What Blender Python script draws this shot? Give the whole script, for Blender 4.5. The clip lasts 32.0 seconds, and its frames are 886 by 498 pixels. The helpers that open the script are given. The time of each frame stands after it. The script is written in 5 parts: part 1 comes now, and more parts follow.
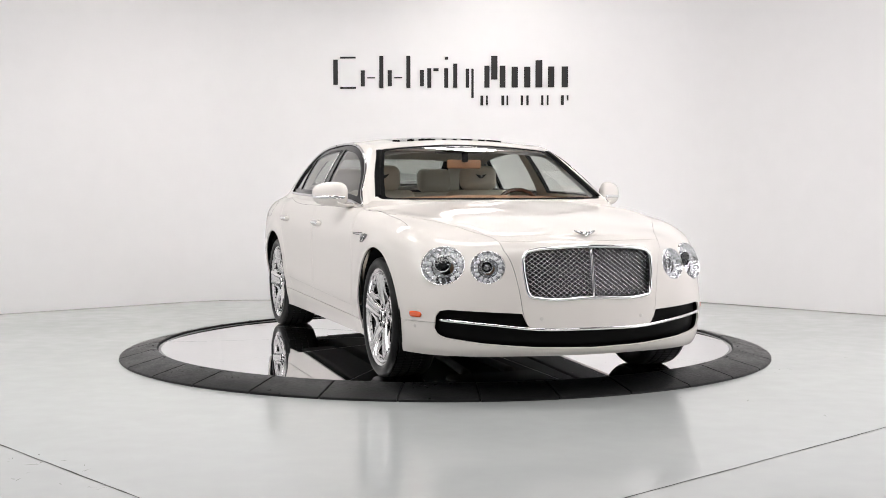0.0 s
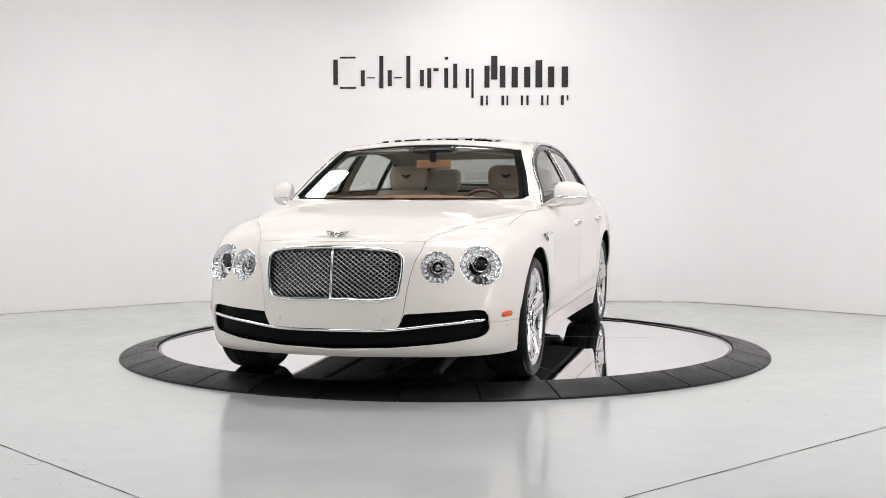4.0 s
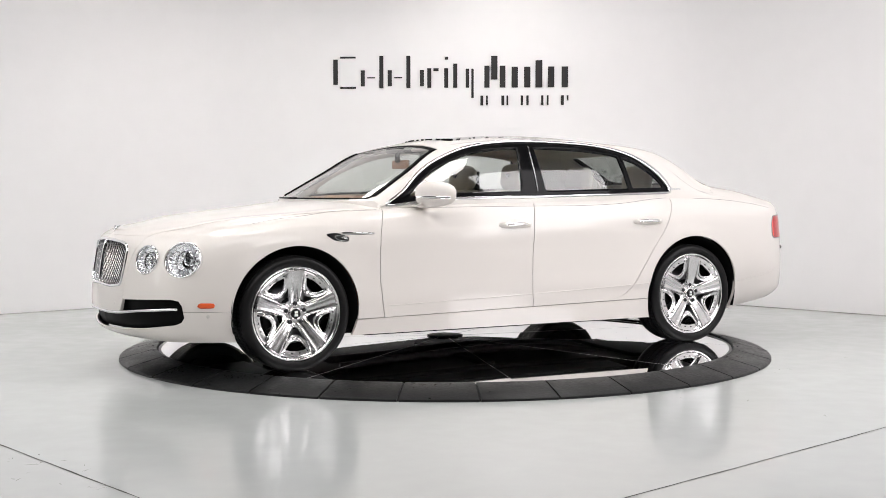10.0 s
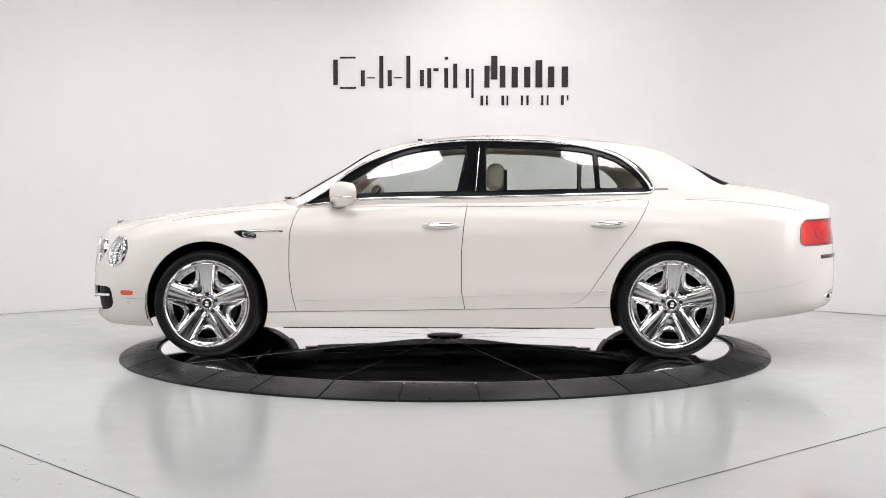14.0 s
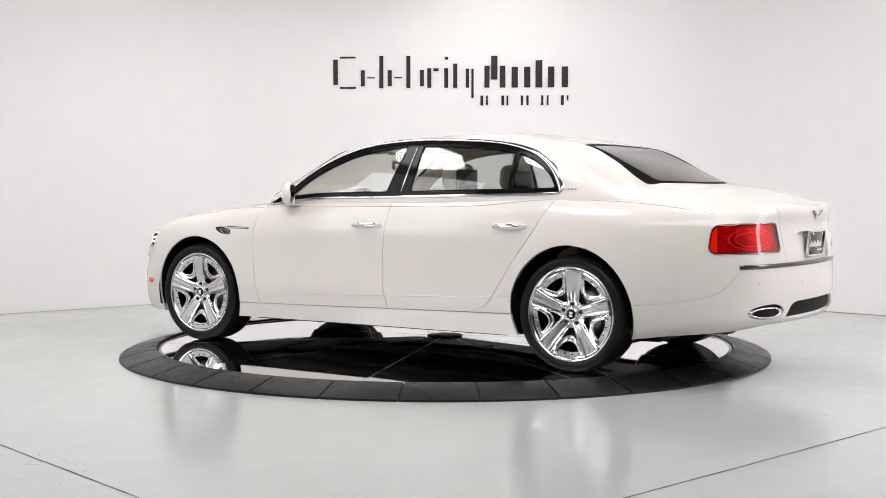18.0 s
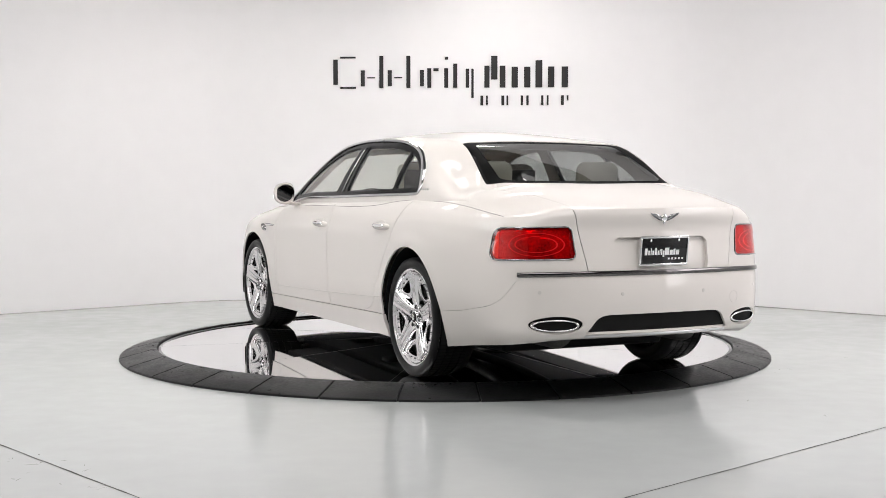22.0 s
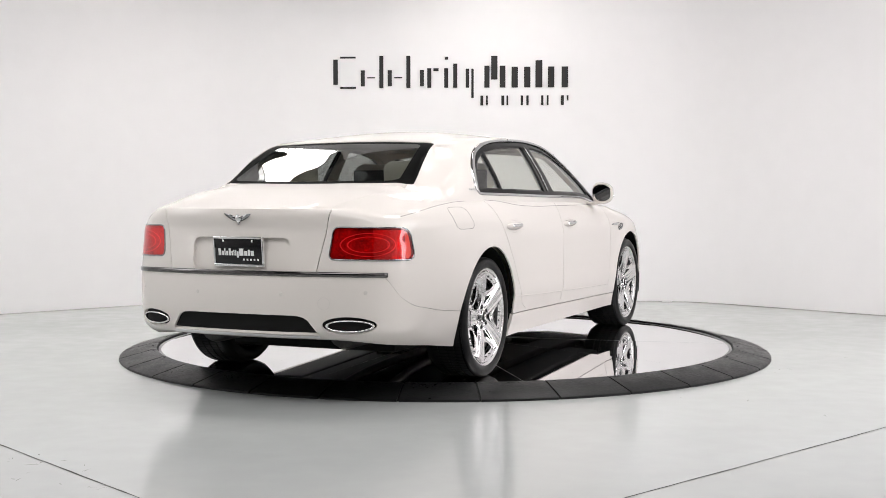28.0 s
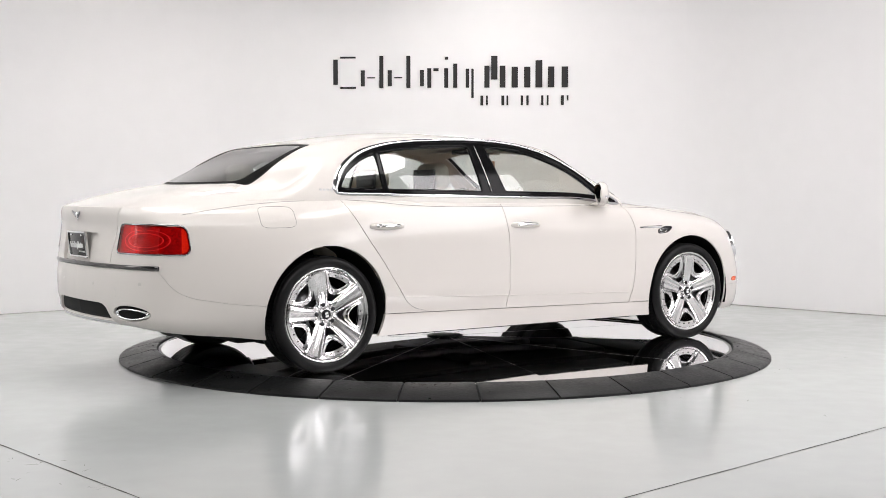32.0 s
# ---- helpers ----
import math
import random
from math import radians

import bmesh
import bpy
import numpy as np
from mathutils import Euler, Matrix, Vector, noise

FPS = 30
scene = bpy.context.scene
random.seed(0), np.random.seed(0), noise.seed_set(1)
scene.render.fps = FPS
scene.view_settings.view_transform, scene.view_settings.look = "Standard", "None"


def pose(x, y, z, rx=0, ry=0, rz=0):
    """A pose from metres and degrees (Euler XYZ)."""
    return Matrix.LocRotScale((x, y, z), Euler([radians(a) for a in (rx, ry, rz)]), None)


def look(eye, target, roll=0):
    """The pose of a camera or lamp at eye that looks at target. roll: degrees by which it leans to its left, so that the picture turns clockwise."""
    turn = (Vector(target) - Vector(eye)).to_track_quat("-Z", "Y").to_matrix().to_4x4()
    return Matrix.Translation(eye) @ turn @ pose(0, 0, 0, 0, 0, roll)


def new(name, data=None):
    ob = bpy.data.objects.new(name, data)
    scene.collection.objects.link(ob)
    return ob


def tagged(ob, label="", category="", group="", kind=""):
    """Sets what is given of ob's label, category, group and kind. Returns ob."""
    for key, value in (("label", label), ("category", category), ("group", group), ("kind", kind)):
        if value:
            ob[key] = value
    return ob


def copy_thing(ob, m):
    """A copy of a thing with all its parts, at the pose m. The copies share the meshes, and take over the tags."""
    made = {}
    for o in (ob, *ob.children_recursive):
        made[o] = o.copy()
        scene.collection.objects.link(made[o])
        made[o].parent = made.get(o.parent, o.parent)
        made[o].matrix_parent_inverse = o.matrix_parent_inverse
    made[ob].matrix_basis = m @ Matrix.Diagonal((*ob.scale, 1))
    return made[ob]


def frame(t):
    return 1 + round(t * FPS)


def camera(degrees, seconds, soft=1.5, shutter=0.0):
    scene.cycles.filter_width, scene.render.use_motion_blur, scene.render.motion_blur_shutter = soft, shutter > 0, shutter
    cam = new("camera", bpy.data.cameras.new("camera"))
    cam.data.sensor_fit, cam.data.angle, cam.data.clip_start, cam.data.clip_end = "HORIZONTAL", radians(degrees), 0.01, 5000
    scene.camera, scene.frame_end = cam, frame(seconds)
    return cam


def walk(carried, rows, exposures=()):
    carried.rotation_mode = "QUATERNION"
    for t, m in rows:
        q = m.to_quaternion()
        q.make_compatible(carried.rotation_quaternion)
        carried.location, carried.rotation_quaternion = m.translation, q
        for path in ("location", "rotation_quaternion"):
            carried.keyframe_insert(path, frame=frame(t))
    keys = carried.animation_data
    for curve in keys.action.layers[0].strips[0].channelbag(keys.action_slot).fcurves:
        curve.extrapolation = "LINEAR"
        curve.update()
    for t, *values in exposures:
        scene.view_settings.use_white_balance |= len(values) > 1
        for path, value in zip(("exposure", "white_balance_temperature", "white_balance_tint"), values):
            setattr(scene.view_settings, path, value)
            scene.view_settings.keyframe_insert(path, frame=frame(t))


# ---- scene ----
from mathutils.bvhtree import BVHTree

# ------------------------------------------------------------------ camera
cam = camera(38.87, 32.0, soft=0.65)
EYE = (0.0, -9.178, 1.174)
YAW, TILT, LEAN = -0.0866, 2.747, -0.061
CAM = pose(*EYE) @ pose(0, 0, 0, 0, 0, -YAW) @ pose(0, 0, 0, 90 - TILT) @ pose(0, 0, 0, 0, 0, LEAN)
walk(cam, [(0.0, CAM), (32.0, CAM)])
scene.view_settings.exposure = 0.05

# ------------------------------------------------------------------ world and light
world = bpy.data.worlds.new("world")
scene.world = world
world.use_nodes = True
world.node_tree.nodes["Background"].inputs[0].default_value = (0.9, 0.95, 1.0, 1)
world.node_tree.nodes["Background"].inputs[1].default_value = 0.02
CEIL = 5.5


def area(name, m, sx, sy, watts, colour=(1, 1, 1)):
    data = bpy.data.lights.new(name, "AREA")
    data.shape, data.size, data.size_y, data.energy, data.color = "RECTANGLE", sx, sy, watts, colour
    ob = new(name, data)
    ob.matrix_basis = m
    return ob


# long unseen fill lights added under the ceiling: one in front, one along each side
area("fill_light_front", look((0, -5.8, 4.8), (0, -0.6, 0.4)), 8.0, 2.4, 252, (1.0, 0.975, 0.965))
area("fill_light_left", look((-5.2, -2.0, 4.4), (-0.5, 0.5, 1.0)), 2.4, 9.0, 225, (0.975, 0.985, 0.985))
area("fill_light_right", look((5.1, -2.0, 4.4), (2.2, 1.3, 1.0)), 2.4, 9.0, 365, (1.0, 0.965, 0.985))

# ------------------------------------------------------------------ materials


def material(name, colour, rough=0.5, metal=0.0, coat=0.0, spec=0.5, grain=None, bump=None, vary=0.0, ior=1.45):
    """Principled material; grain=(scale, amount) mottles the colour, bump=(scale, depth) adds relief, vary shifts the roughness."""
    m = bpy.data.materials.new(name)
    m.use_nodes = True
    nt = m.node_tree
    b = nt.nodes["Principled BSDF"]
    b.inputs["Base Color"].default_value = (*colour, 1)
    b.inputs["Roughness"].default_value = rough
    b.inputs["Metallic"].default_value = metal
    b.inputs["Coat Weight"].default_value = coat
    b.inputs["Coat Roughness"].default_value = 0.02
    b.inputs["Specular IOR Level"].default_value = spec
    b.inputs["IOR"].default_value = ior
    tc = nt.nodes.new("ShaderNodeTexCoord")

    def noise_node(scale, detail=4.0):
        n = nt.nodes.new("ShaderNodeTexNoise")
        n.inputs["Scale"].default_value, n.inputs["Detail"].default_value = scale, detail
        nt.links.new(tc.outputs["Object"], n.inputs["Vector"])
        return n

    if grain:
        n1, n2 = noise_node(grain[0]), noise_node(grain[0] * 9)
        add = nt.nodes.new("ShaderNodeMath")
        add.operation = "ADD"
        nt.links.new(n1.outputs[0], add.inputs[0])
        nt.links.new(n2.outputs[0], add.inputs[1])
        ramp = nt.nodes.new("ShaderNodeMapRange")
        ramp.inputs[1].default_value, ramp.inputs[2].default_value = 0.7, 1.3
        ramp.inputs[3].default_value, ramp.inputs[4].default_value = 1 - grain[1], 1 + grain[1]
        nt.links.new(add.outputs[0], ramp.inputs[0])
        mul = nt.nodes.new("ShaderNodeMix")
        mul.data_type, mul.blend_type = "RGBA", "MULTIPLY"
        mul.inputs[0].default_value = 1
        mul.inputs[6].default_value = (*colour, 1)
        nt.links.new(ramp.outputs[0], mul.inputs[7])
        nt.links.new(mul.outputs[2], b.inputs["Base Color"])
        if vary:
            rr = nt.nodes.new("ShaderNodeMapRange")
            rr.inputs[1].default_value, rr.inputs[2].default_value = 0.7, 1.3
            rr.inputs[3].default_value, rr.inputs[4].default_value = max(rough - vary, 0.01), rough + vary
            nt.links.new(add.outputs[0], rr.inputs[0])
            nt.links.new(rr.outputs[0], b.inputs["Roughness"])
    if bump:
        n = noise_node(bump[0], 3.0)
        bp = nt.nodes.new("ShaderNodeBump")
        bp.inputs["Strength"].default_value, bp.inputs["Distance"].default_value = 1.0, bump[1]
        nt.links.new(n.outputs[0], bp.inputs["Height"])
        nt.links.new(bp.outputs[0], b.inputs["Normal"])
    return m


def glow(name, colour, strength):
    m = bpy.data.materials.new(name)
    m.use_nodes = True
    nt = m.node_tree
    nt.nodes.clear()
    e, o = nt.nodes.new("ShaderNodeEmission"), nt.nodes.new("ShaderNodeOutputMaterial")
    e.inputs[0].default_value, e.inputs[1].default_value = (*colour, 1), strength
    nt.links.new(e.outputs[0], o.inputs[0])
    return m


def glass(name, colour, refl=1.0, rough=0.0):
    """Thin window glass: clear tinted transmission with a Fresnel mirror on top."""
    m = bpy.data.materials.new(name)
    m.use_nodes = True
    nt = m.node_tree
    nt.nodes.clear()
    tr, gl = nt.nodes.new("ShaderNodeBsdfTransparent"), nt.nodes.new("ShaderNodeBsdfGlossy")
    mix, o = nt.nodes.new("ShaderNodeMixShader"), nt.nodes.new("ShaderNodeOutputMaterial")
    lw, pw, ma = nt.nodes.new("ShaderNodeLayerWeight"), nt.nodes.new("ShaderNodeMath"), nt.nodes.new("ShaderNodeMath")
    lw.inputs["Blend"].default_value = 0.5
    pw.operation, ma.operation = "POWER", "MULTIPLY_ADD"
    pw.inputs[1].default_value = 5.0
    ma.inputs[1].default_value, ma.inputs[2].default_value = 0.90, 0.075
    tr.inputs[0].default_value = (*colour, 1)
    gl.inputs["Roughness"].default_value = rough
    gl.inputs["Color"].default_value = (refl, refl, refl, 1)
    nt.links.new(lw.outputs["Facing"], pw.inputs[0])
    nt.links.new(pw.outputs[0], ma.inputs[0])
    nt.links.new(ma.outputs[0], mix.inputs[0])
    nt.links.new(tr.outputs[0], mix.inputs[1])
    nt.links.new(gl.outputs[0], mix.inputs[2])
    nt.links.new(mix.outputs[0], o.inputs[0])
    return m


PEARL = material("pearl_white_paint", (0.715, 0.675, 0.640), 0.48, coat=0.75, spec=0.25, grain=(700, 0.03))
DARK = material("dark_underbody_and_shade", (0.008, 0.008, 0.008), 0.6, spec=0.15)
CHROME = material("chrome", (0.86, 0.86, 0.87), 0.06, 1.0)
BLACKGLOSS = material("black_gloss_trim", (0.008, 0.008, 0.009), 0.06, spec=0.5)
WALL = material("white_wall_paint", (0.86, 0.845, 0.845), 0.6, grain=(0.6, 0.012))
FLOOR = material("grey_epoxy_floor", (0.49, 0.507, 0.500), 0.145, grain=(0.7, 0.018), vary=0.03)
DARKWALL = material("dark_unseen_wall", (0.06, 0.06, 0.062), 0.9, grain=(3, 0.2))
CEILING = material("dark_ceiling", (0.12, 0.12, 0.122), 0.8, grain=(1.5, 0.15))
MIRRORDISC = material("polished_steel_disc", (0.87, 0.87, 0.88), 0.025, 1.0, grain=(2.5, 0.03), vary=0.012)
RUBBER = material("black_rubber", (0.011, 0.0112, 0.0116), 0.38, spec=0.22, grain=(6, 0.35), vary=0.12, bump=(60, 0.001))
# each rubber wedge is worn a little differently
_nt = RUBBER.node_tree
_info, _map, _mx = _nt.nodes.new("ShaderNodeObjectInfo"), _nt.nodes.new("ShaderNodeMapRange"), _nt.nodes.new("ShaderNodeMix")
_map.inputs[3].default_value, _map.inputs[4].default_value = 0.7, 1.7
_mx.data_type, _mx.blend_type = "RGBA", "MULTIPLY"
_mx.inputs[0].default_value = 1
_src = _nt.nodes["Principled BSDF"].inputs["Base Color"].links[0].from_socket
_nt.links.new(_info.outputs["Random"], _map.inputs[0])
_nt.links.new(_src, _mx.inputs[6])
_nt.links.new(_map.outputs[0], _mx.inputs[7])
_nt.links.new(_mx.outputs[2], _nt.nodes["Principled BSDF"].inputs["Base Color"])
SIGNBLACK = material("sign_black", (0.015, 0.013, 0.013), 0.35)
GRIME_PALE = material("wall_foot_grime", (0.30, 0.29, 0.28), 0.8, grain=(3, 0.5))
GRIME = material("floor_joint_grime", (0.06, 0.06, 0.055), 0.8)

# ------------------------------------------------------------------ mesh tools


def mesh_of(name, verts, faces, mat, smooth=True, sharp=None):
    me = bpy.data.meshes.new(name)
    me.from_pydata([tuple(map(float, v[:3])) for v in verts], [], [tuple(f) for f in faces])
    if smooth:
        me.shade_smooth()
    if sharp:
        me.set_sharp_from_angle(angle=radians(sharp))
    me.materials.append(mat)
    me.update()
    return me


def thing(name, verts=None, faces=None, mat=None, **tags):
    smooth, sharp = tags.pop("smooth", True), tags.pop("sharp", None)
    ob = new(name, mesh_of(name, verts, faces, mat, smooth, sharp) if verts is not None else None)
    return tagged(ob, **tags)


def part(name, geo, mat, parent, label="", smooth=True, sharp=None):
    """Links verts and faces as one mesh object under a thing or part."""
    me = geo if isinstance(geo, bpy.types.Mesh) else mesh_of(name, geo[0], geo[1], mat, smooth, sharp)
    ob = new(name, me)
    ob.parent = parent
    return tagged(ob, label)


def box(x0, x1, y0, y1, z0, z1, r=0.0):
    """A box with edges cut back by r."""
    bm = bmesh.new()
    bmesh.ops.create_cube(bm, size=1)
    for v in bm.verts:
        v.co = Vector(((x0 + x1) / 2 + v.co.x * (x1 - x0), (y0 + y1) / 2 + v.co.y * (y1 - y0), (z0 + z1) / 2 + v.co.z * (z1 - z0)))
    if r:
        bmesh.ops.bevel(bm, geom=bm.edges[:], offset=r, segments=3, affect="EDGES", profile=0.5)
    return out(bm)


def out(bm):
    bm.verts.index_update()
    g = [v.co.copy() for v in bm.verts], [[v.index for v in f.verts] for f in bm.faces]
    bm.free()
    return g


def moved(geo, m):
    return [m @ Vector(v[:3]) for v in geo[0]], geo[1]


def flipped(geo):
    """The mirror image across the car's middle plane."""
    return [Vector((v[0], -v[1], v[2])) for v in geo[0]], [list(reversed(f)) for f in geo[1]]


def joined(*geos):
    vs, fs = [], []
    for g in geos:
        n = len(vs)
        vs += list(g[0])
        fs += [[i + n for i in f] for f in g[1]]
    return vs, fs


def welded(geo, d=1e-4):
    bm = bmesh.new()
    vs = [bm.verts.new(v[:3]) for v in geo[0]]
    for f in geo[1]:
        try:
            bm.faces.new([vs[i] for i in f])
        except ValueError:
            pass
    bmesh.ops.remove_doubles(bm, verts=bm.verts[:], dist=d)
    return out(bm)


def both(geo):
    return welded(joined(geo, flipped(geo)))


def spline(pts, n, closed=False):
    """n points evenly spread on a smooth curve through pts."""
    p = np.array(pts, float)
    if closed:
        p = np.vstack([p, p[:1]])
    d = np.concatenate([[0], np.cumsum(np.maximum(np.linalg.norm(np.diff(p, axis=0), axis=1), 1e-6))])
    if closed:
        tan = np.roll((np.roll(p[:-1], -1, 0) - np.roll(p[:-1], 1, 0)), 0, 0)
        h = np.diff(d)
        tan = tan / (h + np.roll(h, 1))[:, None]
        tan = np.vstack([tan, tan[:1]])
    else:
        tan = np.gradient(p, d, axis=0)
    u = np.linspace(0, d[-1], n, endpoint=not closed)
    k = np.clip(np.searchsorted(d, u, "right") - 1, 0, len(d) - 2)
    h = (d[k + 1] - d[k])[:, None]
    w = ((u - d[k]) / (d[k + 1] - d[k]))[:, None]
    return ((2 * w**3 - 3 * w**2 + 1) * p[k] + (w**3 - 2 * w**2 + w) * h * tan[k] + (-2 * w**3 + 3 * w**2) * p[k + 1] + (w**3 - w**2) * h * tan[k + 1])


def smooth_at(x, xs, ys):
    """Smooth interpolation of ys over rising xs (monotone cubic)."""
    xs, ys = np.array(xs, float), np.array(ys, float)
    d = np.diff(ys) / np.diff(xs)
    m = np.concatenate([[d[0]], np.where(d[1:] * d[:-1] > 0, 2 * d[1:] * d[:-1] / (d[1:] + d[:-1] + 1e-12), 0), [d[-1]]])
    x = np.clip(np.asarray(x, float), xs[0], xs[-1])
    k = np.clip(np.searchsorted(xs, x, "right") - 1, 0, len(xs) - 2)
    h = xs[k + 1] - xs[k]
    w = (x - xs[k]) / h
    return (2 * w**3 - 3 * w**2 + 1) * ys[k] + (w**3 - 2 * w**2 + w) * h * m[k] + (-2 * w**3 + 3 * w**2) * ys[k + 1] + (w**3 - w**2) * h * m[k + 1]


def grid_faces(a, b, wrap=False):
    return [[i * b + j, (i + 1) % a * b + j, (i + 1) % a * b + j + 1, i * b + j + 1] for i in range(a if wrap else a - 1) for j in range(b - 1)]


def grid(arr):
    a, b = arr.shape[:2]
    return arr.reshape(-1, arr.shape[2]), grid_faces(a, b)


def clip(geo, f):
    """Keeps the part of a mesh where f(points) is positive, cut exactly along f = 0. Points may carry more columns than x, y, z."""
    vs = np.asarray(geo[0], float)
    if not len(vs):
        return geo
    val = f(vs.T)
    val = np.where(np.abs(val) < 1e-7, 1e-7, val)
    new_v, new_f, cache, keep = [], [], {}, {}

    def vert(i):
        if i not in keep:
            keep[i] = len(new_v)
            new_v.append(vs[i])
        return keep[i]

    def cut(i, j):
        key = (i, j) if i < j else (j, i)
        if key not in cache:
            a, b = key
            t = val[a] / (val[a] - val[b])
            cache[key] = len(new_v)
            new_v.append(vs[a] * (1 - t) + vs[b] * t)
        return cache[key]

    for face in geo[1]:
        inside = [val[i] > 0 for i in face]
        if all(inside):
            new_f.append([vert(i) for i in face])
        elif any(inside):
            poly = []
            for k, i in enumerate(face):
                j = face[k - 1]
                if inside[k] != inside[k - 1]:
                    poly.append(cut(i, j))
                if inside[k]:
                    poly.append(vert(i))
            if len(poly) > 2:
                new_f.append(poly)
    return np.array(new_v).reshape(-1, vs.shape[1]), new_f


def sdf_poly(u, v, pts):
    """Signed distance to a closed outline, positive inside."""
    p = np.array(pts, float)
    q = np.roll(p, -1, 0)
    x = np.stack([u, v], 1)
    e = q - p
    w = x[:, None, :] - p[None]
    t = np.clip((w * e).sum(2) / np.maximum((e * e).sum(1), 1e-12), 0, 1)
    dist = np.sqrt(((w - t[..., None] * e) ** 2).sum(2)).min(1)
    c1 = (p[:, 1] <= x[:, None, 1]) != (q[:, 1] <= x[:, None, 1])
    xi = p[:, 0] + (x[:, None, 1] - p[:, 1]) / np.where(np.abs(e[:, 1]) < 1e-12, 1e-12, e[:, 1]) * e[:, 0]
    inside = ((c1 & (x[:, None, 0] < xi)).sum(1) % 2) == 1
    return np.where(inside, dist, -dist)


def normals_of(geo):
    vs = np.array([tuple(v[:3]) for v in geo[0]])
    n = np.zeros_like(vs)
    for f in geo[1]:
        a = vs[f[0]]
        for k in range(1, len(f) - 1):
            c = np.cross(vs[f[k]] - a, vs[f[k + 1]] - a)
            for i in (f[0], f[k], f[k + 1]):
                n[i] += c
    return n / np.maximum(np.linalg.norm(n, axis=1, keepdims=True), 1e-12)


def shelled(geo, depth, lip=0.0):
    """Folds the open rim of a panel inwards by depth, as sheet metal is, so that its gaps are real."""
    vs, n = [Vector(v[:3]) for v in geo[0]], normals_of(geo)
    count = {}
    for f in geo[1]:
        for k, i in enumerate(f):
            j = f[(k + 1) % len(f)]
            count[(i, j)] = count.get((i, j), 0) + 1
    faces, twin = [list(f) for f in geo[1]], {}
    for (i, j), c in count.items():
        if (j, i) not in count:
            for k in (i, j):
                if k not in twin:
                    twin[k] = len(vs)
                    vs.append(vs[k] - Vector(n[k]) * depth)
            faces.append([j, i, twin[i], twin[j]])
    return vs, faces


def offset(geo, d):
    n = normals_of(geo)
    return [Vector(v[:3]) + Vector(n[k]) * d for k, v in enumerate(geo[0])], geo[1]


def sdf_round(u, v, w, h, r):
    """Signed distance to a rounded box about the origin, positive inside."""
    qx, qy = np.abs(u) - w + r, np.abs(v) - h + r
    return r - np.hypot(np.maximum(qx, 0), np.maximum(qy, 0)) - np.minimum(np.maximum(qx, qy), 0)


def sweep(path, section, normals=None, closed=False, cap=True):
    """A strip of the given (side, up) section along a path; normals point up."""
    p = np.array([tuple(v) for v in path])
    n = len(p)
    tan = (np.roll(p, -1, 0) - np.roll(p, 1, 0)) if closed else np.gradient(p, axis=0)
    tan /= np.maximum(np.linalg.norm(tan, axis=1, keepdims=True), 1e-9)
    up = np.array([tuple(v) for v in normals]) if normals is not None else np.tile((0, 0, 1.0), (n, 1))
    side = np.cross(tan, up)
    side /= np.maximum(np.linalg.norm(side, axis=1, keepdims=True), 1e-9)
    up = np.cross(side, tan)
    k = len(section)
    vs = [Vector(p[i] + side[i] * a + up[i] * b) for i in range(n) for a, b in section]
    fs = []
    for i in range(n if closed else n - 1):
        for j in range(k):
            a, b = i * k, (i + 1) % n * k
            fs.append([a + j, a + (j + 1) % k, b + (j + 1) % k, b + j])
    if cap and not closed:
        fs.append(list(range(k))[::-1])
        fs.append([(n - 1) * k + j for j in range(k)])
    return vs, fs


def ring_section(r, n=8, sx=1.0, sy=1.0):
    return [(sx * r * math.cos(2 * math.pi * k / n), sy * r * math.sin(2 * math.pi * k / n)) for k in range(n)]


def lathe(profile, n=48, axis="y"):
    """Turns (radius, along) pairs about an axis."""
    vs, fs, k = [], [], len(profile)
    for i in range(n):
        a = 2 * math.pi * i / n
        for r, y in profile:
            vs.append(Vector((r * math.cos(a), y, r * math.sin(a))) if axis == "y" else Vector((r * math.cos(a), r * math.sin(a), y)) if axis == "z" else Vector((y, r * math.cos(a), r * math.sin(a))))
    for i in range(n):
        for j in range(k - 1):
            a, b = i * k + j, (i + 1) % n * k + j
            fs.append([a, a + 1, b + 1, b] if axis == "y" else [a, b, b + 1, a + 1])
    return vs, fs


def prism(outline, h0, h1):
    """A solid of a closed (x, y) outline between two heights."""
    n = len(outline)
    vs = [Vector((x, y, h0)) for x, y in outline] + [Vector((x, y, h1)) for x, y in outline]
    return vs, [list(range(n))[::-1], list(range(n, 2 * n))] + [[i, (i + 1) % n, (i + 1) % n + n, i + n] for i in range(n)]


# ------------------------------------------------------------------ the studio room
WL, WR = (-2.41, 4.07), (2.51, 3.86)
ROOM = [(-6.3, 0.75), (-2.41, 4.07), (2.51, 3.86), (6.2, 0.21), (6.2, -13.0), (-6.3, -13.0)]


def wall_line(k):
    """Plan line of one wall; the two far corners are rounded and shared out between the walls."""
    a, b = Vector(ROOM[k]), Vector(ROOM[(k + 1) % 6])
    pts = []
    for end, q in ((0, k), (1, (k + 1) % 6)):
        c, p0, p1 = Vector(ROOM[q]), Vector(ROOM[q - 1]), Vector(ROOM[(q + 1) % 6])
        if q in (1, 2):
            cut = 0.45
            s0, s1 = c + (p0 - c).normalized() * cut, c + (p1 - c).normalized() * cut
            arc = [(s0 * (1 - t) ** 2 + c * 2 * t * (1 - t) + s1 * t * t) for t in np.linspace(0, 1, 17)]
            pts += arc[8:] if end == 0 else arc[:9]
        else:
            pts.append(c)
    return pts


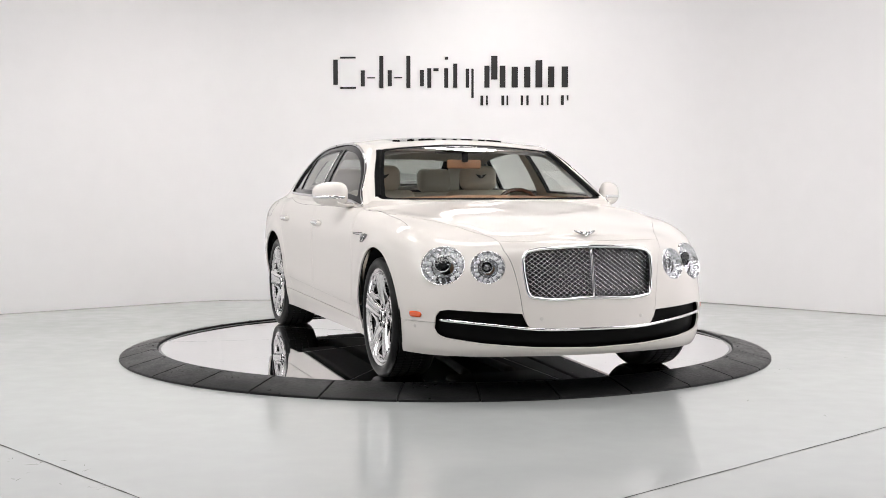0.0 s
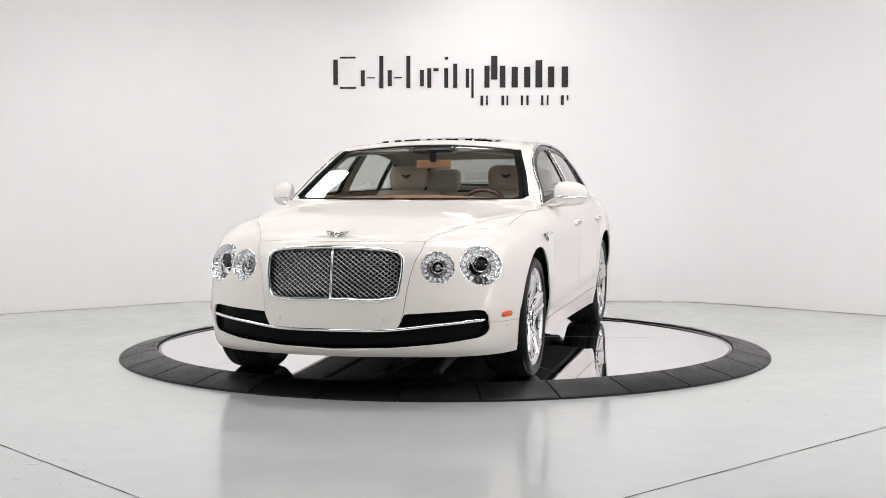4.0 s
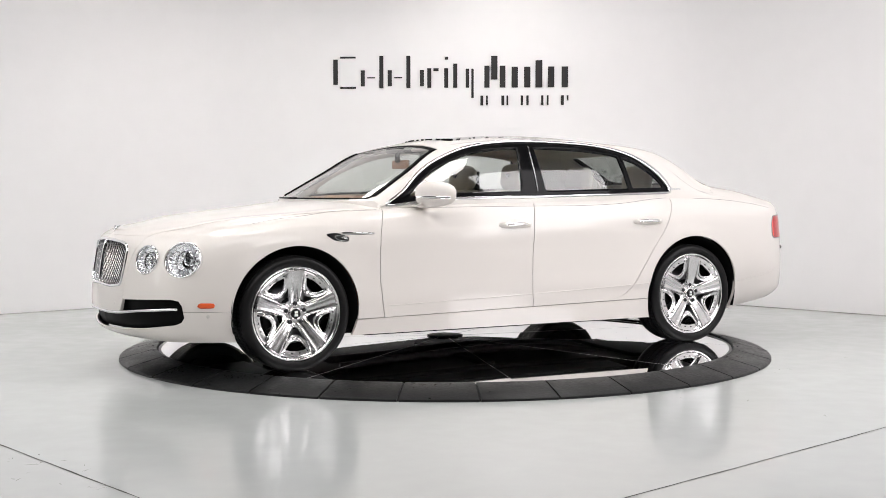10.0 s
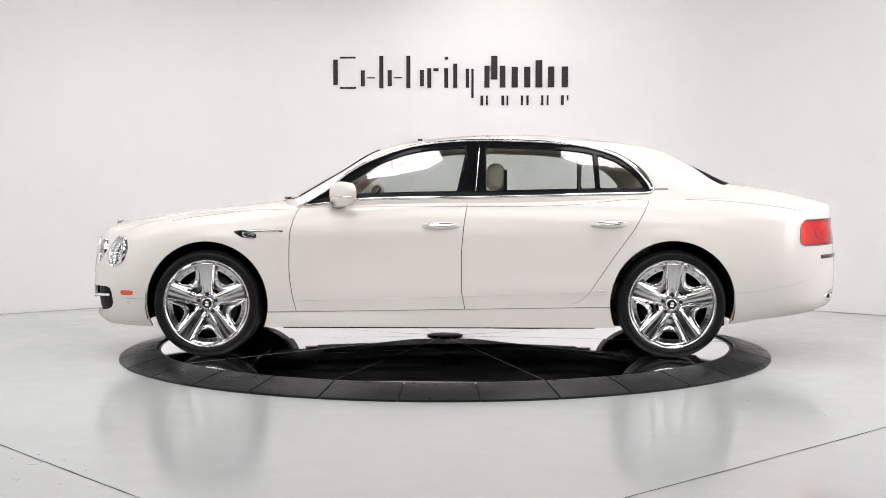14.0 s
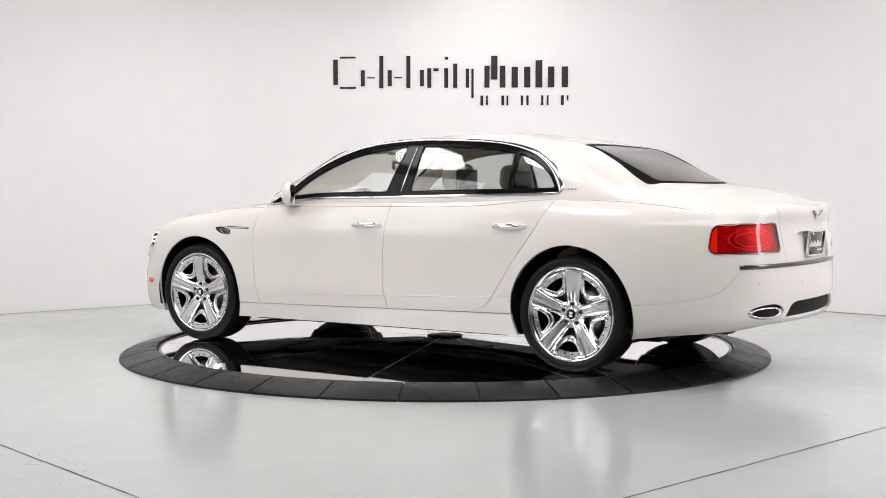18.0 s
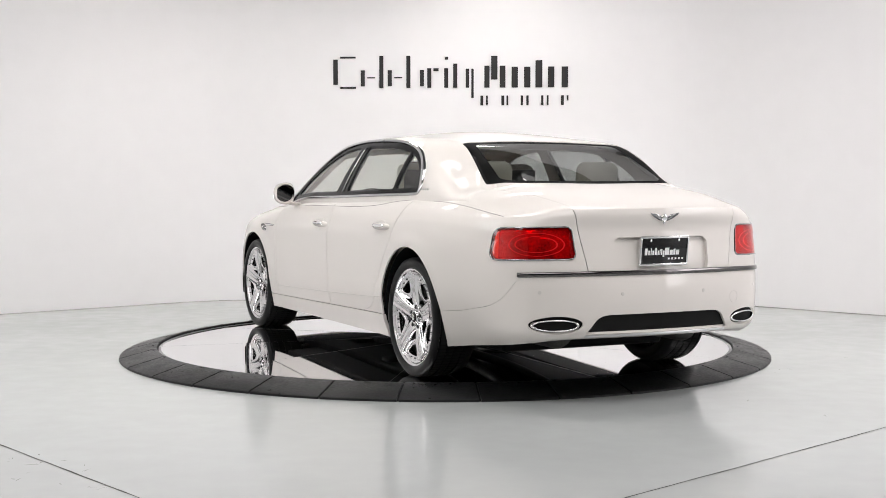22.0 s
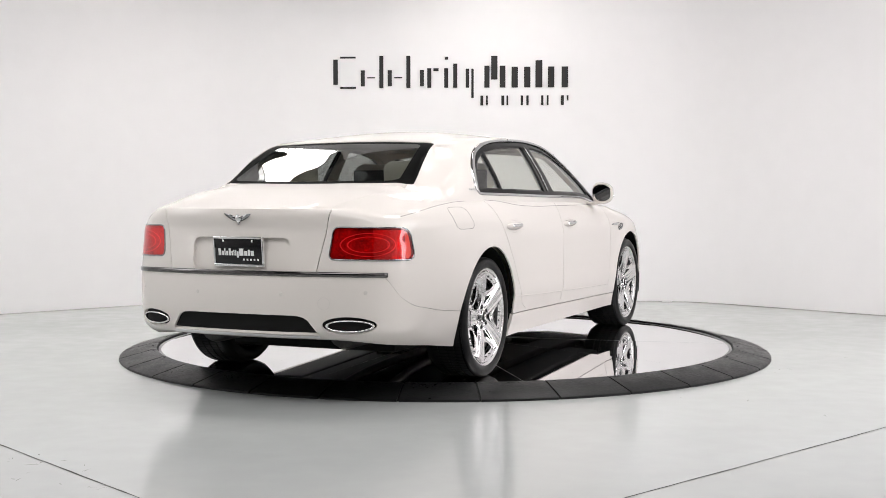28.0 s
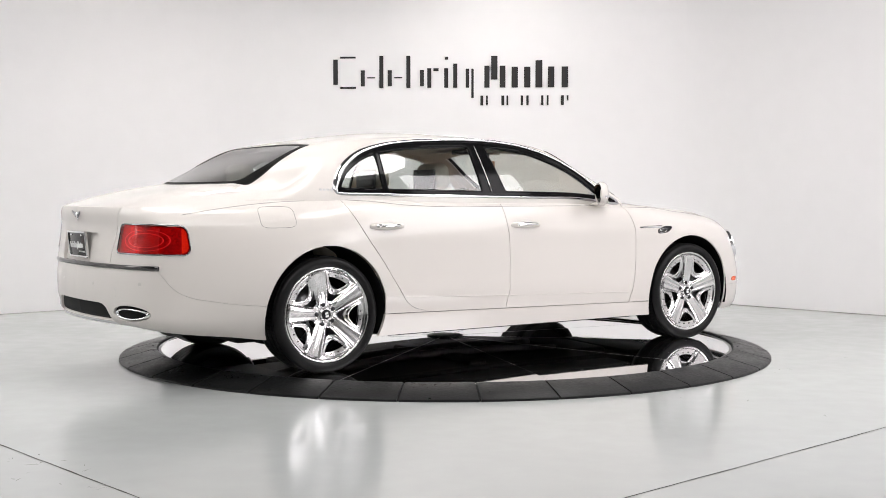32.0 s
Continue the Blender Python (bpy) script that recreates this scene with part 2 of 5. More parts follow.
def wall(name, k, label):
    line = wall_line(k)
    n = len(line)
    vs = []
    for i, q in enumerate(line):
        d = (line[min(i + 1, n - 1)] - line[max(i - 1, 0)]).normalized()
        o = q + Vector((-d.y, d.x)) * 0.2
        vs += [Vector((q.x, q.y, 0)), Vector((q.x, q.y, CEIL)), Vector((o.x, o.y, CEIL)), Vector((o.x, o.y, 0))]
    fs = [[i * 4 + j, (i + 1) * 4 + j, (i + 1) * 4 + (j + 1) % 4, i * 4 + (j + 1) % 4] for i in range(n - 1) for j in range(4)]
    fs += [[3, 2, 1, 0], [4 * n - 4, 4 * n - 3, 4 * n - 2, 4 * n - 1]]
    return thing(name, vs, fs, DARKWALL if name == "wall_south" else WALL, sharp=40, label=label, category="wall", kind="structure")


# the unseen south wall is made dark to deepen reflections and contrast
for k, (nm, lb) in enumerate((("wall_left", "angled white painted studio wall beside the turntable"), ("wall_back", "white painted studio back wall carrying the black sign"),
                              ("wall_right", "angled white painted studio wall with faint scuffs"), ("wall_east", "plain white studio side wall"),
                              ("wall_south", "plain unseen dark grey wall, added to darken the reflections"), ("wall_west", "plain white studio side wall"))):
    wall(nm, k, lb)
thing("floor", *prism([(-7, -13.6), (7, -13.6), (7, 4.8), (-7, 4.8)], -0.15, 0.0), FLOOR, smooth=False,
      label="glossy pale grey sealed concrete studio floor", category="floor", kind="structure")
thing("ceiling", *prism([(-7, -13.6), (7, -13.6), (7, 4.8), (-7, 4.8)], CEIL, CEIL + 0.2), CEILING, smooth=False,
      label="dark unlit studio ceiling", category="ceiling", kind="structure")

for k, w in ((0, 0.003), (1, 0.004), (2, 0.006)):
    foot = [Vector((q.x, q.y, 0.0)) + (Vector((0, -1.0, 0)) - Vector((q.x, q.y, 0))).normalized() * 0.006 for q in wall_line(k)]
    thing("wall_foot_joint", *sweep(foot, [(-w, -0.002), (-w, w), (w, w), (w, -0.002)]), GRIME_PALE, label="thin grey joint where wall meets floor", category="joint", kind="structure")

# octagonal softboxes hung in a ring under the ceiling
SOFT_Z = 4.0
OCT = [(0.53 * math.cos(math.pi / 8 + k * math.pi / 4), 0.53 * math.sin(math.pi / 8 + k * math.pi / 4)) for k in range(8)]
soft = thing("softbox", label="white octagonal softbox hung from the dark ceiling", category="softbox", group="softboxes over the turntable")
hood = []
for k in range(8):
    x, y = OCT[k]
    hood += [Vector((x * 1.08, y * 1.08, -0.24)), Vector((x * 1.02, y * 1.02, 0.02)), Vector((x * 0.35, y * 0.35, 0.26)), Vector((x * 0.12, y * 0.12, 0.34))]
part("housing", (hood, grid_faces(8, 4, True)), BLACKGLOSS, soft, "black fabric housing", smooth=False)
part("diffuser", prism(OCT, -0.005, 0.0), glow("softbox_glow", (1.0, 0.965, 0.945), 13.0), soft, "bright white diffuser", smooth=False)
part("hanger", lathe([(0.02, 0.30), (0.02, CEIL - SOFT_Z + 0.01)], 10, "z"), BLACKGLOSS, soft, "black hanger rod")
SPOTS = [(0.42, 2.62, 0), (-1.9, 2.15, 10), (1.6, 0.9, -12), (-2.3, -0.8, 5), (1.55, -1.65, 0), (-0.75, -1.85, 8)]
soft.matrix_basis = pose(SPOTS[0][0], SPOTS[0][1], SOFT_Z)
for x, y, r in SPOTS[1:]:
    copy_thing(soft, pose(x, y, SOFT_Z + (0.6 if r == -12 else 0.0), 0, 0, r))

# the wall sign: plain bars in place of its lettering
WALL_DIR = (Vector((*WR, 0)) - Vector((*WL, 0))).normalized()
SIGN = Matrix((WALL_DIR, Vector((0, 0, 1)), Vector((WALL_DIR.y, -WALL_DIR.x, 0)))).transposed().to_4x4()
SIGN.translation = Vector((*WL, 0))
sign = thing("wall_sign", label="black bar-shaped lettering of a showroom sign on the white wall", category="sign")


def sx(px):
    """Metres along the wall for a place on the sign, 0 to 422 wide."""
    return 1.236 + px * 2.484 / 422


def sz(py):
    return 2.569 - py * 0.535 / 90


def sign_bar(x0, y0, x1, y1):
    part("bar", moved(box(sx(x0), sx(x1), sz(y1), sz(y0), 0.0, 0.012), SIGN), SIGNBLACK, sign, smooth=False)


# (left, top, right, bottom) of plain uprights: a thin row, a heavy row, a small row
for q in ((2, 8, 10, 52), (14, 3, 42, 6), (14, 56, 42, 59), (51, 27, 58, 55), (62, 39, 76, 41), (84, 2, 91, 58), (99, 27, 106, 55), (110, 39, 124, 41), (132, 2, 139, 58), (156, 27, 163, 55),
          (169, 24, 176, 58), (180, 24, 189, 29), (199, 24, 206, 58), (200, 4, 206, 9), (215, 16, 222, 58), (237, 25, 243, 58), (247, 25, 251, 76),
          (270, 20, 279, 58), (282, 3, 293, 44), (297, 20, 307, 58), (318, 22, 329, 58), (340, 22, 351, 58), (360, 11, 372, 58), (382, 22, 393, 58), (406, 22, 417, 58),
          (263, 72, 268, 89), (273, 72, 276, 89), (300, 72, 305, 89), (309, 72, 312, 89), (334, 72, 338, 89), (344, 72, 348, 89), (370, 72, 374, 89), (380, 72, 383, 89), (405, 72, 410, 89), (415, 72, 418, 81)):
    sign_bar(*q)

# saw-cut joints in the floor, with a little grime, and a few scuffs


def joint(a, b, w):
    a, b = Vector((*a, 0.0)), Vector((*b, 0.0))
    n, rng = 60, random.Random(5)
    d = (b - a).normalized()
    nrm = Vector((-d.y, d.x, 0))
    vs, fs = [], []
    for k in range(n + 1):
        c = a + (b - a) * k / n
        ww = w * rng.uniform(0.5, 1.25)
        off = rng.uniform(-0.002, 0.002)
        vs += [c + nrm * (off - ww) + Vector((0, 0, 0.0012)), c + nrm * off + Vector((0, 0, 0.0022)), c + nrm * (off + ww) + Vector((0, 0, 0.0012))]
    return vs, grid_faces(n + 1, 3)


thing("floor_joint", *joint((-4.2, -1.02), (0.2, -6.0), 0.0045), GRIME, label="thin dark joint cut into the grey floor", category="floor joint", kind="structure")
thing("floor_joint", *joint((-0.6, -5.68), (4.6, -0.74), 0.0038), GRIME, label="thin dark joint cut into the grey floor", category="floor joint", kind="structure")
rng = random.Random(11)
scuffs = []
for k in range(46):
    t = rng.random()
    c = Vector((-1.9 + 0.85 * t + rng.gauss(0, 0.10), -3.62 - 0.96 * t - abs(rng.gauss(0, 0.12)), 0.001)) if k < 26 else Vector((rng.uniform(1.3, 3.4), rng.uniform(-3.2, 0.2), 0.001))
    a, ln = rng.uniform(0, math.pi), rng.uniform(0.008, 0.035)
    d, e = Vector((math.cos(a), math.sin(a), 0)) * ln, Vector((-math.sin(a), math.cos(a), 0)) * rng.uniform(0.001, 0.003)
    scuffs.append(([c - d, c - e, c + d, c + e], [[0, 1, 2, 3]]))
tagged(thing("floor_scuffs", *joined(*scuffs), GRIME, smooth=False), "small dark scuffs and chips on the floor", "scuffs", kind="stuff")
thing("wall_chip", *moved(box(-0.05, 0.05, -0.01, 0.01, 0.0, 0.02, 0.004), pose(2.30, 3.80, 0.0, 0, 0, -20)), WALL, label="small chipped crumbs at the wall foot", category="debris")

# ------------------------------------------------------------------ turntable
DISC_Z = 0.06
ring = thing("turntable_ring", label="black rubber ramp ring of wedge segments round the turntable", category="turntable ring")
N_SEG = 32
for k in range(N_SEG):
    a0 = radians(-85.2 + k * 11.25 + 0.16)
    a1 = radians(-85.2 + (k + 1) * 11.25 - 0.16)
    prof = [(2.062, 0.004), (2.062, 0.068), (2.068, 0.072), (2.10, 0.071), (2.31, 0.018), (2.318, 0.012), (2.320, 0.0), (2.30, 0.0)]
    nseg = 7
    vs, fs = [], []
    for q in range(nseg + 1):
        a = a0 + (a1 - a0) * q / nseg
        vs += [Vector((r * math.cos(a), r * math.sin(a), z)) for r, z in prof]
    m = len(prof)
    for q in range(nseg):
        for j in range(m):
            fs.append([q * m + j, (q + 1) * m + j, (q + 1) * m + (j + 1) % m, q * m + (j + 1) % m])
    fs += [list(range(m)), [nseg * m + j for j in range(m)][::-1]]
    part("segment", (vs, fs), RUBBER, ring, sharp=30)
for k in range(N_SEG):
    a = radians(-85.2 + k * 11.25 + (1.4 if k % 3 else 5.5))
    slot = moved(box(-0.006, 0.006, -0.022 if k % 3 == 0 else -0.010, 0.022 if k % 3 == 0 else 0.010, -0.002, 0.0012), pose(2.092 * math.cos(a), 2.092 * math.sin(a), 0.0715, 0, 0, math.degrees(a)))
    part("slot", slot, DARK, ring, smooth=False)
part("ring_base", lathe([(2.064, 0.001), (2.064, 0.060), (2.10, 0.060), (2.30, 0.010), (2.312, 0.001)], 96, "z"), DARK, ring, "dark underlay of the ring")
disc = thing("turntable_disc", label="polished mirror steel turntable disc carrying the car", category="turntable")


def disc_height(r):
    """The disc rises a little from its edge to its middle."""
    return 0.0375 - 0.0208 * r


def disc_strip(r0, r1, half, lift, a, n=2):
    """A flat strip along one radius of the disc."""
    vs = []
    for k in range(n + 1):
        r = r0 + (r1 - r0) * k / n
        z = disc_height(r)
        vs += [Vector((r, -half, z - 0.004)), Vector((r, -half, z + lift)), Vector((r, half, z + lift)), Vector((r, half, z - 0.004))]
    fs = [[k * 4 + j, (k + 1) * 4 + j, (k + 1) * 4 + (j + 1) % 4, k * 4 + (j + 1) % 4] for k in range(n) for j in range(4)]
    return moved((vs, fs + [[3, 2, 1, 0], [4 * n, 4 * n + 1, 4 * n + 2, 4 * n + 3]]), Matrix.Rotation(a, 4, "Z"))


rng = random.Random(8)
for k in range(10):
    a0, a1 = radians(1.0 + 36 * k + 0.05), radians(1.0 + 36 * (k + 1) - 0.05)
    n, rr = 16, (0.12, 2.05)
    vs, lean = [], rng.uniform(-0.0018, 0.0018)
    for r in rr:
        for q in range(n + 1):
            a = a0 + (a1 - a0) * q / n
            # each plate is flat across and leans by itself
            v = r * math.cos(a - (a0 + a1) / 2)
            vs.append(Vector((r * math.cos(a), r * math.sin(a), disc_height(v) + lean * r * math.sin(a - (a0 + a1) / 2))))
    m = n + 1
    top = [[q, m + q, m + q + 1, q + 1] for q in range(n)]
    low = [v - Vector((0, 0, 0.012)) for v in vs]
    vs, fs = vs + low, top + [[2 * m + i for i in reversed(f)] for f in top]
    for q in range(n):
        fs += [[m + q, 3 * m + q, 3 * m + q + 1, m + q + 1], [q + 1, 2 * m + q + 1, 2 * m + q, q]]
    for q in (0, n):
        e = [q, 2 * m + q, 3 * m + q, m + q]
        fs.append(e if q == 0 else e[::-1])
    part("disc_plate", (vs, fs), MIRRORDISC, disc, smooth=False)
SEAM = material("brushed_seam_strip", (0.42, 0.42, 0.425), 0.4, 1.0, grain=(30, 0.2))
for k in range(10):
    part("seam_strip", disc_strip(0.13, 2.045, 0.0022, 0.0012, radians(1.0 + 36 * k)), SEAM, disc, "thin bright metal seam strip", smooth=False)
part("hub_plate", lathe([(0.13, 0.028), (0.13, 0.044), (0.12, 0.047), (0.0, 0.048)], 40, "z"), RUBBER, disc, "low black hub plate", sharp=40)
part("edge_band", lathe([(2.035, disc_height(2.05) - 0.01), (2.035, disc_height(2.05) + 0.003), (2.052, disc_height(2.05) + 0.003), (2.052, -0.03)], 120, "z"), SEAM, disc, "thin brushed edge band", sharp=40)
part("disc_frame", lathe([(0.0, -0.032), (2.054, -0.032), (2.054, -0.05), (0.0, -0.05)], 64, "z"), RUBBER, disc)
disc.location = (0, 0, DISC_Z)

# ------------------------------------------------------------------ the car's shape
# plan outline of the lower body at its widest, from the nose to the tail
PLAN = [(2.505, 0.0), (2.49, 0.2), (2.45, 0.4), (2.375, 0.6), (2.265, 0.76), (2.12, 0.872), (1.93, 0.93), (1.6, 0.957), (1.2, 0.965), (0.5, 0.966), (-0.5, 0.966),
        (-1.2, 0.97), (-1.6, 0.973), (-2.0, 0.955), (-2.3, 0.90), (-2.5, 0.815), (-2.63, 0.69), (-2.705, 0.47), (-2.74, 0.22), (-2.75, 0.0)]
# upright profiles: heights and how far they stand in from the outline
ZONES = [
    (2, (0.20, 0.235, 0.28, 0.36, 0.44, 0.52, 0.60, 0.68, 0.75, 0.795, 0.825, 0.845), (0.10, 0.04, 0.015, 0.0, 0.0, 0.005, 0.015, 0.027, 0.04, 0.052, 0.075, 0.12)),
    (4, (0.20, 0.23, 0.27, 0.34, 0.43, 0.52, 0.60, 0.68, 0.74, 0.79, 0.83, 0.855), (0.06, 0.03, 0.015, 0.005, 0.0, 0.012, 0.03, 0.055, 0.08, 0.11, 0.15, 0.21)),
    (7, (0.20, 0.25, 0.32, 0.42, 0.52, 0.62, 0.72, 0.80, 0.86, 0.90, 0.93, 0.945), (0.03, 0.02, 0.01, 0.003, -0.005, -0.008, -0.006, 0.0, 0.02, 0.055, 0.11, 0.20)),
    (8.4, (0.20, 0.245, 0.30, 0.380, 0.396, 0.56, 0.70, 0.835, 0.865, 0.93, 0.972, 1.0), (0.056, 0.044, 0.028, 0.0120, 0.0085, 0.003, 0.0, 0.002, 0.009, 0.030, 0.062, 0.12)),
    (9.5, (0.20, 0.245, 0.30, 0.397, 0.412, 0.56, 0.70, 0.845, 0.875, 0.955, 1.01, 1.05), (0.054, 0.042, 0.027, 0.0110, 0.0075, 0.003, 0.0, 0.002, 0.009, 0.027, 0.049, 0.075)),
    (11, (0.20, 0.245, 0.30, 0.424, 0.439, 0.57, 0.71, 0.84, 0.89, 0.96, 1.02, 1.065), (0.050, 0.040, 0.026, 0.0080, 0.0045, -0.001, 0.0, 0.003, 0.011, 0.031, 0.063, 0.10)),
    (12, (0.20, 0.26, 0.33, 0.43, 0.53, 0.63, 0.73, 0.82, 0.90, 0.96, 1.015, 1.06), (0.03, 0.015, 0.005, 0.0, -0.006, -0.009, -0.006, 0.0, 0.015, 0.04, 0.085, 0.16)),
    (13.5, (0.25, 0.29, 0.345, 0.42, 0.51, 0.60, 0.69, 0.78, 0.86, 0.93, 0.99, 1.035), (0.115, 0.085, 0.058, 0.034, 0.012, 0.002, 0.0, 0.004, 0.015, 0.032, 0.07, 0.145)),
    (15, (0.285, 0.315, 0.355, 0.42, 0.50, 0.58, 0.66, 0.74, 0.82, 0.90, 0.965, 1.01), (0.09, 0.045, 0.015, 0.005, 0.0, 0.0, 0.002, 0.008, 0.016, 0.025, 0.06, 0.13)),
    (17, (0.315, 0.33, 0.36, 0.415, 0.49, 0.57, 0.66, 0.74, 0.82, 0.90, 0.98, 1.008), (0.10, 0.05, 0.02, 0.008, 0.0, 0.0, 0.006, 0.013, 0.024, 0.032, 0.024, 0.032)),
    (19, (0.315, 0.33, 0.36, 0.415, 0.49, 0.57, 0.66, 0.74, 0.82, 0.90, 0.98, 1.008), (0.10, 0.05, 0.02, 0.008, 0.0, 0.0, 0.008, 0.016, 0.026, 0.031, 0.014, 0.021)),
]
CENTRE_X = [-2.75, -2.68, -2.45, -2.183, -1.95, 0.9, 1.113, 1.323, 1.573, 1.822, 2.069, 2.316, 2.40, 2.45]
CENTRE_Z = [1.005, 1.018, 1.078, 1.128, 1.155, 1.06, 1.038, 1.012, 0.985, 0.955, 0.918, 0.876, 0.857, 0.84]
NS, NV, NW = 340, 84, 28


def lower_body():
    """Half of the lower body as one sheet: rows round the outline, columns from the sill up the side and in over the top."""
    e = spline(PLAN, NS)
    # place of every outline point in units of the outline's own points
    p = np.array(PLAN)
    cum = np.concatenate([[0], np.cumsum(np.linalg.norm(np.diff(p, axis=0), axis=1))])
    pos = np.interp(np.linspace(0, cum[-1], NS), cum, np.arange(len(p)))
    tan = np.gradient(e, axis=0)
    nrm = np.stack([tan[:, 1], -tan[:, 0]], 1)
    nrm /= np.linalg.norm(nrm, axis=1, keepdims=True)
    nrm *= np.sign((nrm * e).sum(1))[:, None]
    nrm[0], nrm[-1] = (1, 0), (-1, 0)
    ks = [z[0] for z in ZONES]
    zz = np.stack([smooth_at(pos, ks, [z[1][k] for z in ZONES]) for k in range(12)], 1)
    dd = np.stack([smooth_at(pos, ks, [z[2][k] for z in ZONES]) for k in range(12)], 1)
    run = np.concatenate([[0], np.cumsum(np.linalg.norm(np.diff(e, axis=0), axis=1))])
    rows = []
    for i in range(NS):
        side = spline(np.stack([-dd[i], zz[i]], 1), NV)
        pts = [np.array([*(e[i] + nrm[i] * d), z]) for d, z in side]
        x, y, z = pts[-1]
        y = max(y, 0.0)
        pts[-1] = np.array([x, y, z])
        zc = float(smooth_at(x, CENTRE_X, CENTRE_Z))
        zc = max(zc, z) if x > 0 else zc
        crown = 2.6 + 2.6 * float(np.clip((-x - 1.2) / 0.5, 0, 1))
        for w in np.linspace(1, 0, NW)[1:]:
            pts.append(np.array([x, y * w, zc + (z - zc) * w**crown]))
        a = np.array(pts)
        for _ in range(24 if x > -2.2 else 2):
            a[NV - 17:NV + 12] = 0.25 * a[NV - 18:NV + 11] + 0.5 * a[NV - 17:NV + 12] + 0.25 * a[NV - 16:NV + 13]
        lane = np.linspace(0, 1, len(a))
        rows.append(np.column_stack([a, np.full(len(a), run[i]), lane]))
    return np.array(rows)


BODY = lower_body()


def y_hood(x, z):
    plan = smooth_at(x, [0.9, 0.957, 1.32, 1.5, 1.69, 1.87, 2.05, 2.25, 2.33, 2.38], [0.87, 0.862, 0.835, 0.80, 0.745, 0.68, 0.592, 0.502, 0.478, 0.47])
    face = smooth_at(z, [0.36, 0.38, 0.452, 0.562, 0.682, 0.77, 0.82, 0.88], [0.371, 0.375, 0.396, 0.411, 0.434, 0.467, 0.53, 0.95])
    return np.where(x > 2.1, np.minimum(plan, face), plan)


def emboss(body):
    """Flares the wheel arches and raises a soft ridge along the bonnet's edge."""
    x, y, z = body[..., 0], body[..., 1], body[..., 2]
    for wx, wz in ((1.53, 0.362), (-1.535, 0.366)):
        k = np.clip((0.515 - np.hypot(x - wx, z - wz)) / 0.085, 0, 1)
        y = y + np.where(y > 0.5, 0.0085 * k * k * (3 - 2 * k), 0)
    d = y - y_hood(x, z) + 0.012
    fade = np.clip((x - 1.0) / 0.3, 0, 1) * np.clip((2.36 - x) / 0.15, 0, 1) * np.clip((z - 0.80) / 0.03, 0, 1)
    z = z + fade * (0.010 * np.exp(-(np.minimum(d, 0) / 0.085) ** 2) * np.exp(-(np.maximum(d, 0) / 0.024) ** 2))
    return np.concatenate([np.stack([x, y, z], -1), body[..., 3:]], -1)


BODY = emboss(BODY)
# even out small waves round the outline, but not at the middle plane
_inner = BODY[..., :3].copy()
_fade = (np.clip(np.arange(NS) / 25, 0, 1) * np.clip((NS - 1 - np.arange(NS)) / 25, 0, 1))[:, None, None]
for _ in range(14):
    _inner[1:-1] = 0.25 * _inner[:-2] + 0.5 * _inner[1:-1] + 0.25 * _inner[2:]
BODY[..., :3] = BODY[..., :3] * (1 - _fade) + _inner * _fade

# the upper body: nose-to-tail rows of (middle, glass edge, roof rail, belt)
UPPER = [
    ((1.13, 0, 1.035), (0.97, 0.797, 1.040), (0.935, 0.842, 1.02), (0.92, 0.862, 1.0)),
    ((0.73, 0, 1.245), (0.68, 0.718, 1.213), (0.60, 0.769, 1.225), (0.60, 0.882, 1.03)),
    ((0.33, 0, 1.425), (0.396, 0.626, 1.381), (0.26, 0.70, 1.385), (0.26, 0.89, 1.05)),
    ((0.0, 0, 1.482), (0.0, 0.60, 1.438), (0.0, 0.69, 1.427), (0.0, 0.895, 1.057)),
    ((-0.4, 0, 1.503), (-0.4, 0.585, 1.455), (-0.4, 0.683, 1.442), (-0.4, 0.897, 1.06)),
    ((-0.85, 0, 1.49), (-0.85, 0.575, 1.447), (-0.83, 0.685, 1.427), (-0.85, 0.888, 1.068)),
    ((-1.33, 0, 1.42), (-1.42, 0.565, 1.400), (-1.16, 0.70, 1.368), (-1.22, 0.866, 1.07)),
    ((-1.70, 0, 1.29), (-1.68, 0.605, 1.288), (-1.47, 0.722, 1.275), (-1.60, 0.845, 1.05)),
    ((-2.07, 0, 1.14), (-1.93, 0.651, 1.149), (-1.86, 0.72, 1.13), (-2.0, 0.80, 1.05)),
]
NU = 170
COLS = (26, 8, 24)


def along_rows(vals, n):
    """A smooth curve through the rows of UPPER, evenly in the row number."""
    p = np.array(vals, float)
    tan = np.gradient(p, axis=0)
    u = np.linspace(0, len(p) - 1, n)
    k = np.minimum(u.astype(int), len(p) - 2)
    w = (u - k)[:, None]
    return (2 * w**3 - 3 * w**2 + 1) * p[k] + (w**3 - 2 * w**2 + w) * tan[k] + (-2 * w**3 + 3 * w**2) * p[k + 1] + (w**3 - w**2) * tan[k + 1]


def drop(q, sink=0.012):
    """The point of the lower body under q, a little sunk."""
    loc = TREE0.ray_cast(Vector((q[0], max(q[1], 2e-4), 3.0)), Vector((0, 0, -1)))[0]
    return np.array([q[0], q[1], loc.z - sink]) if loc is not None else np.array(q)


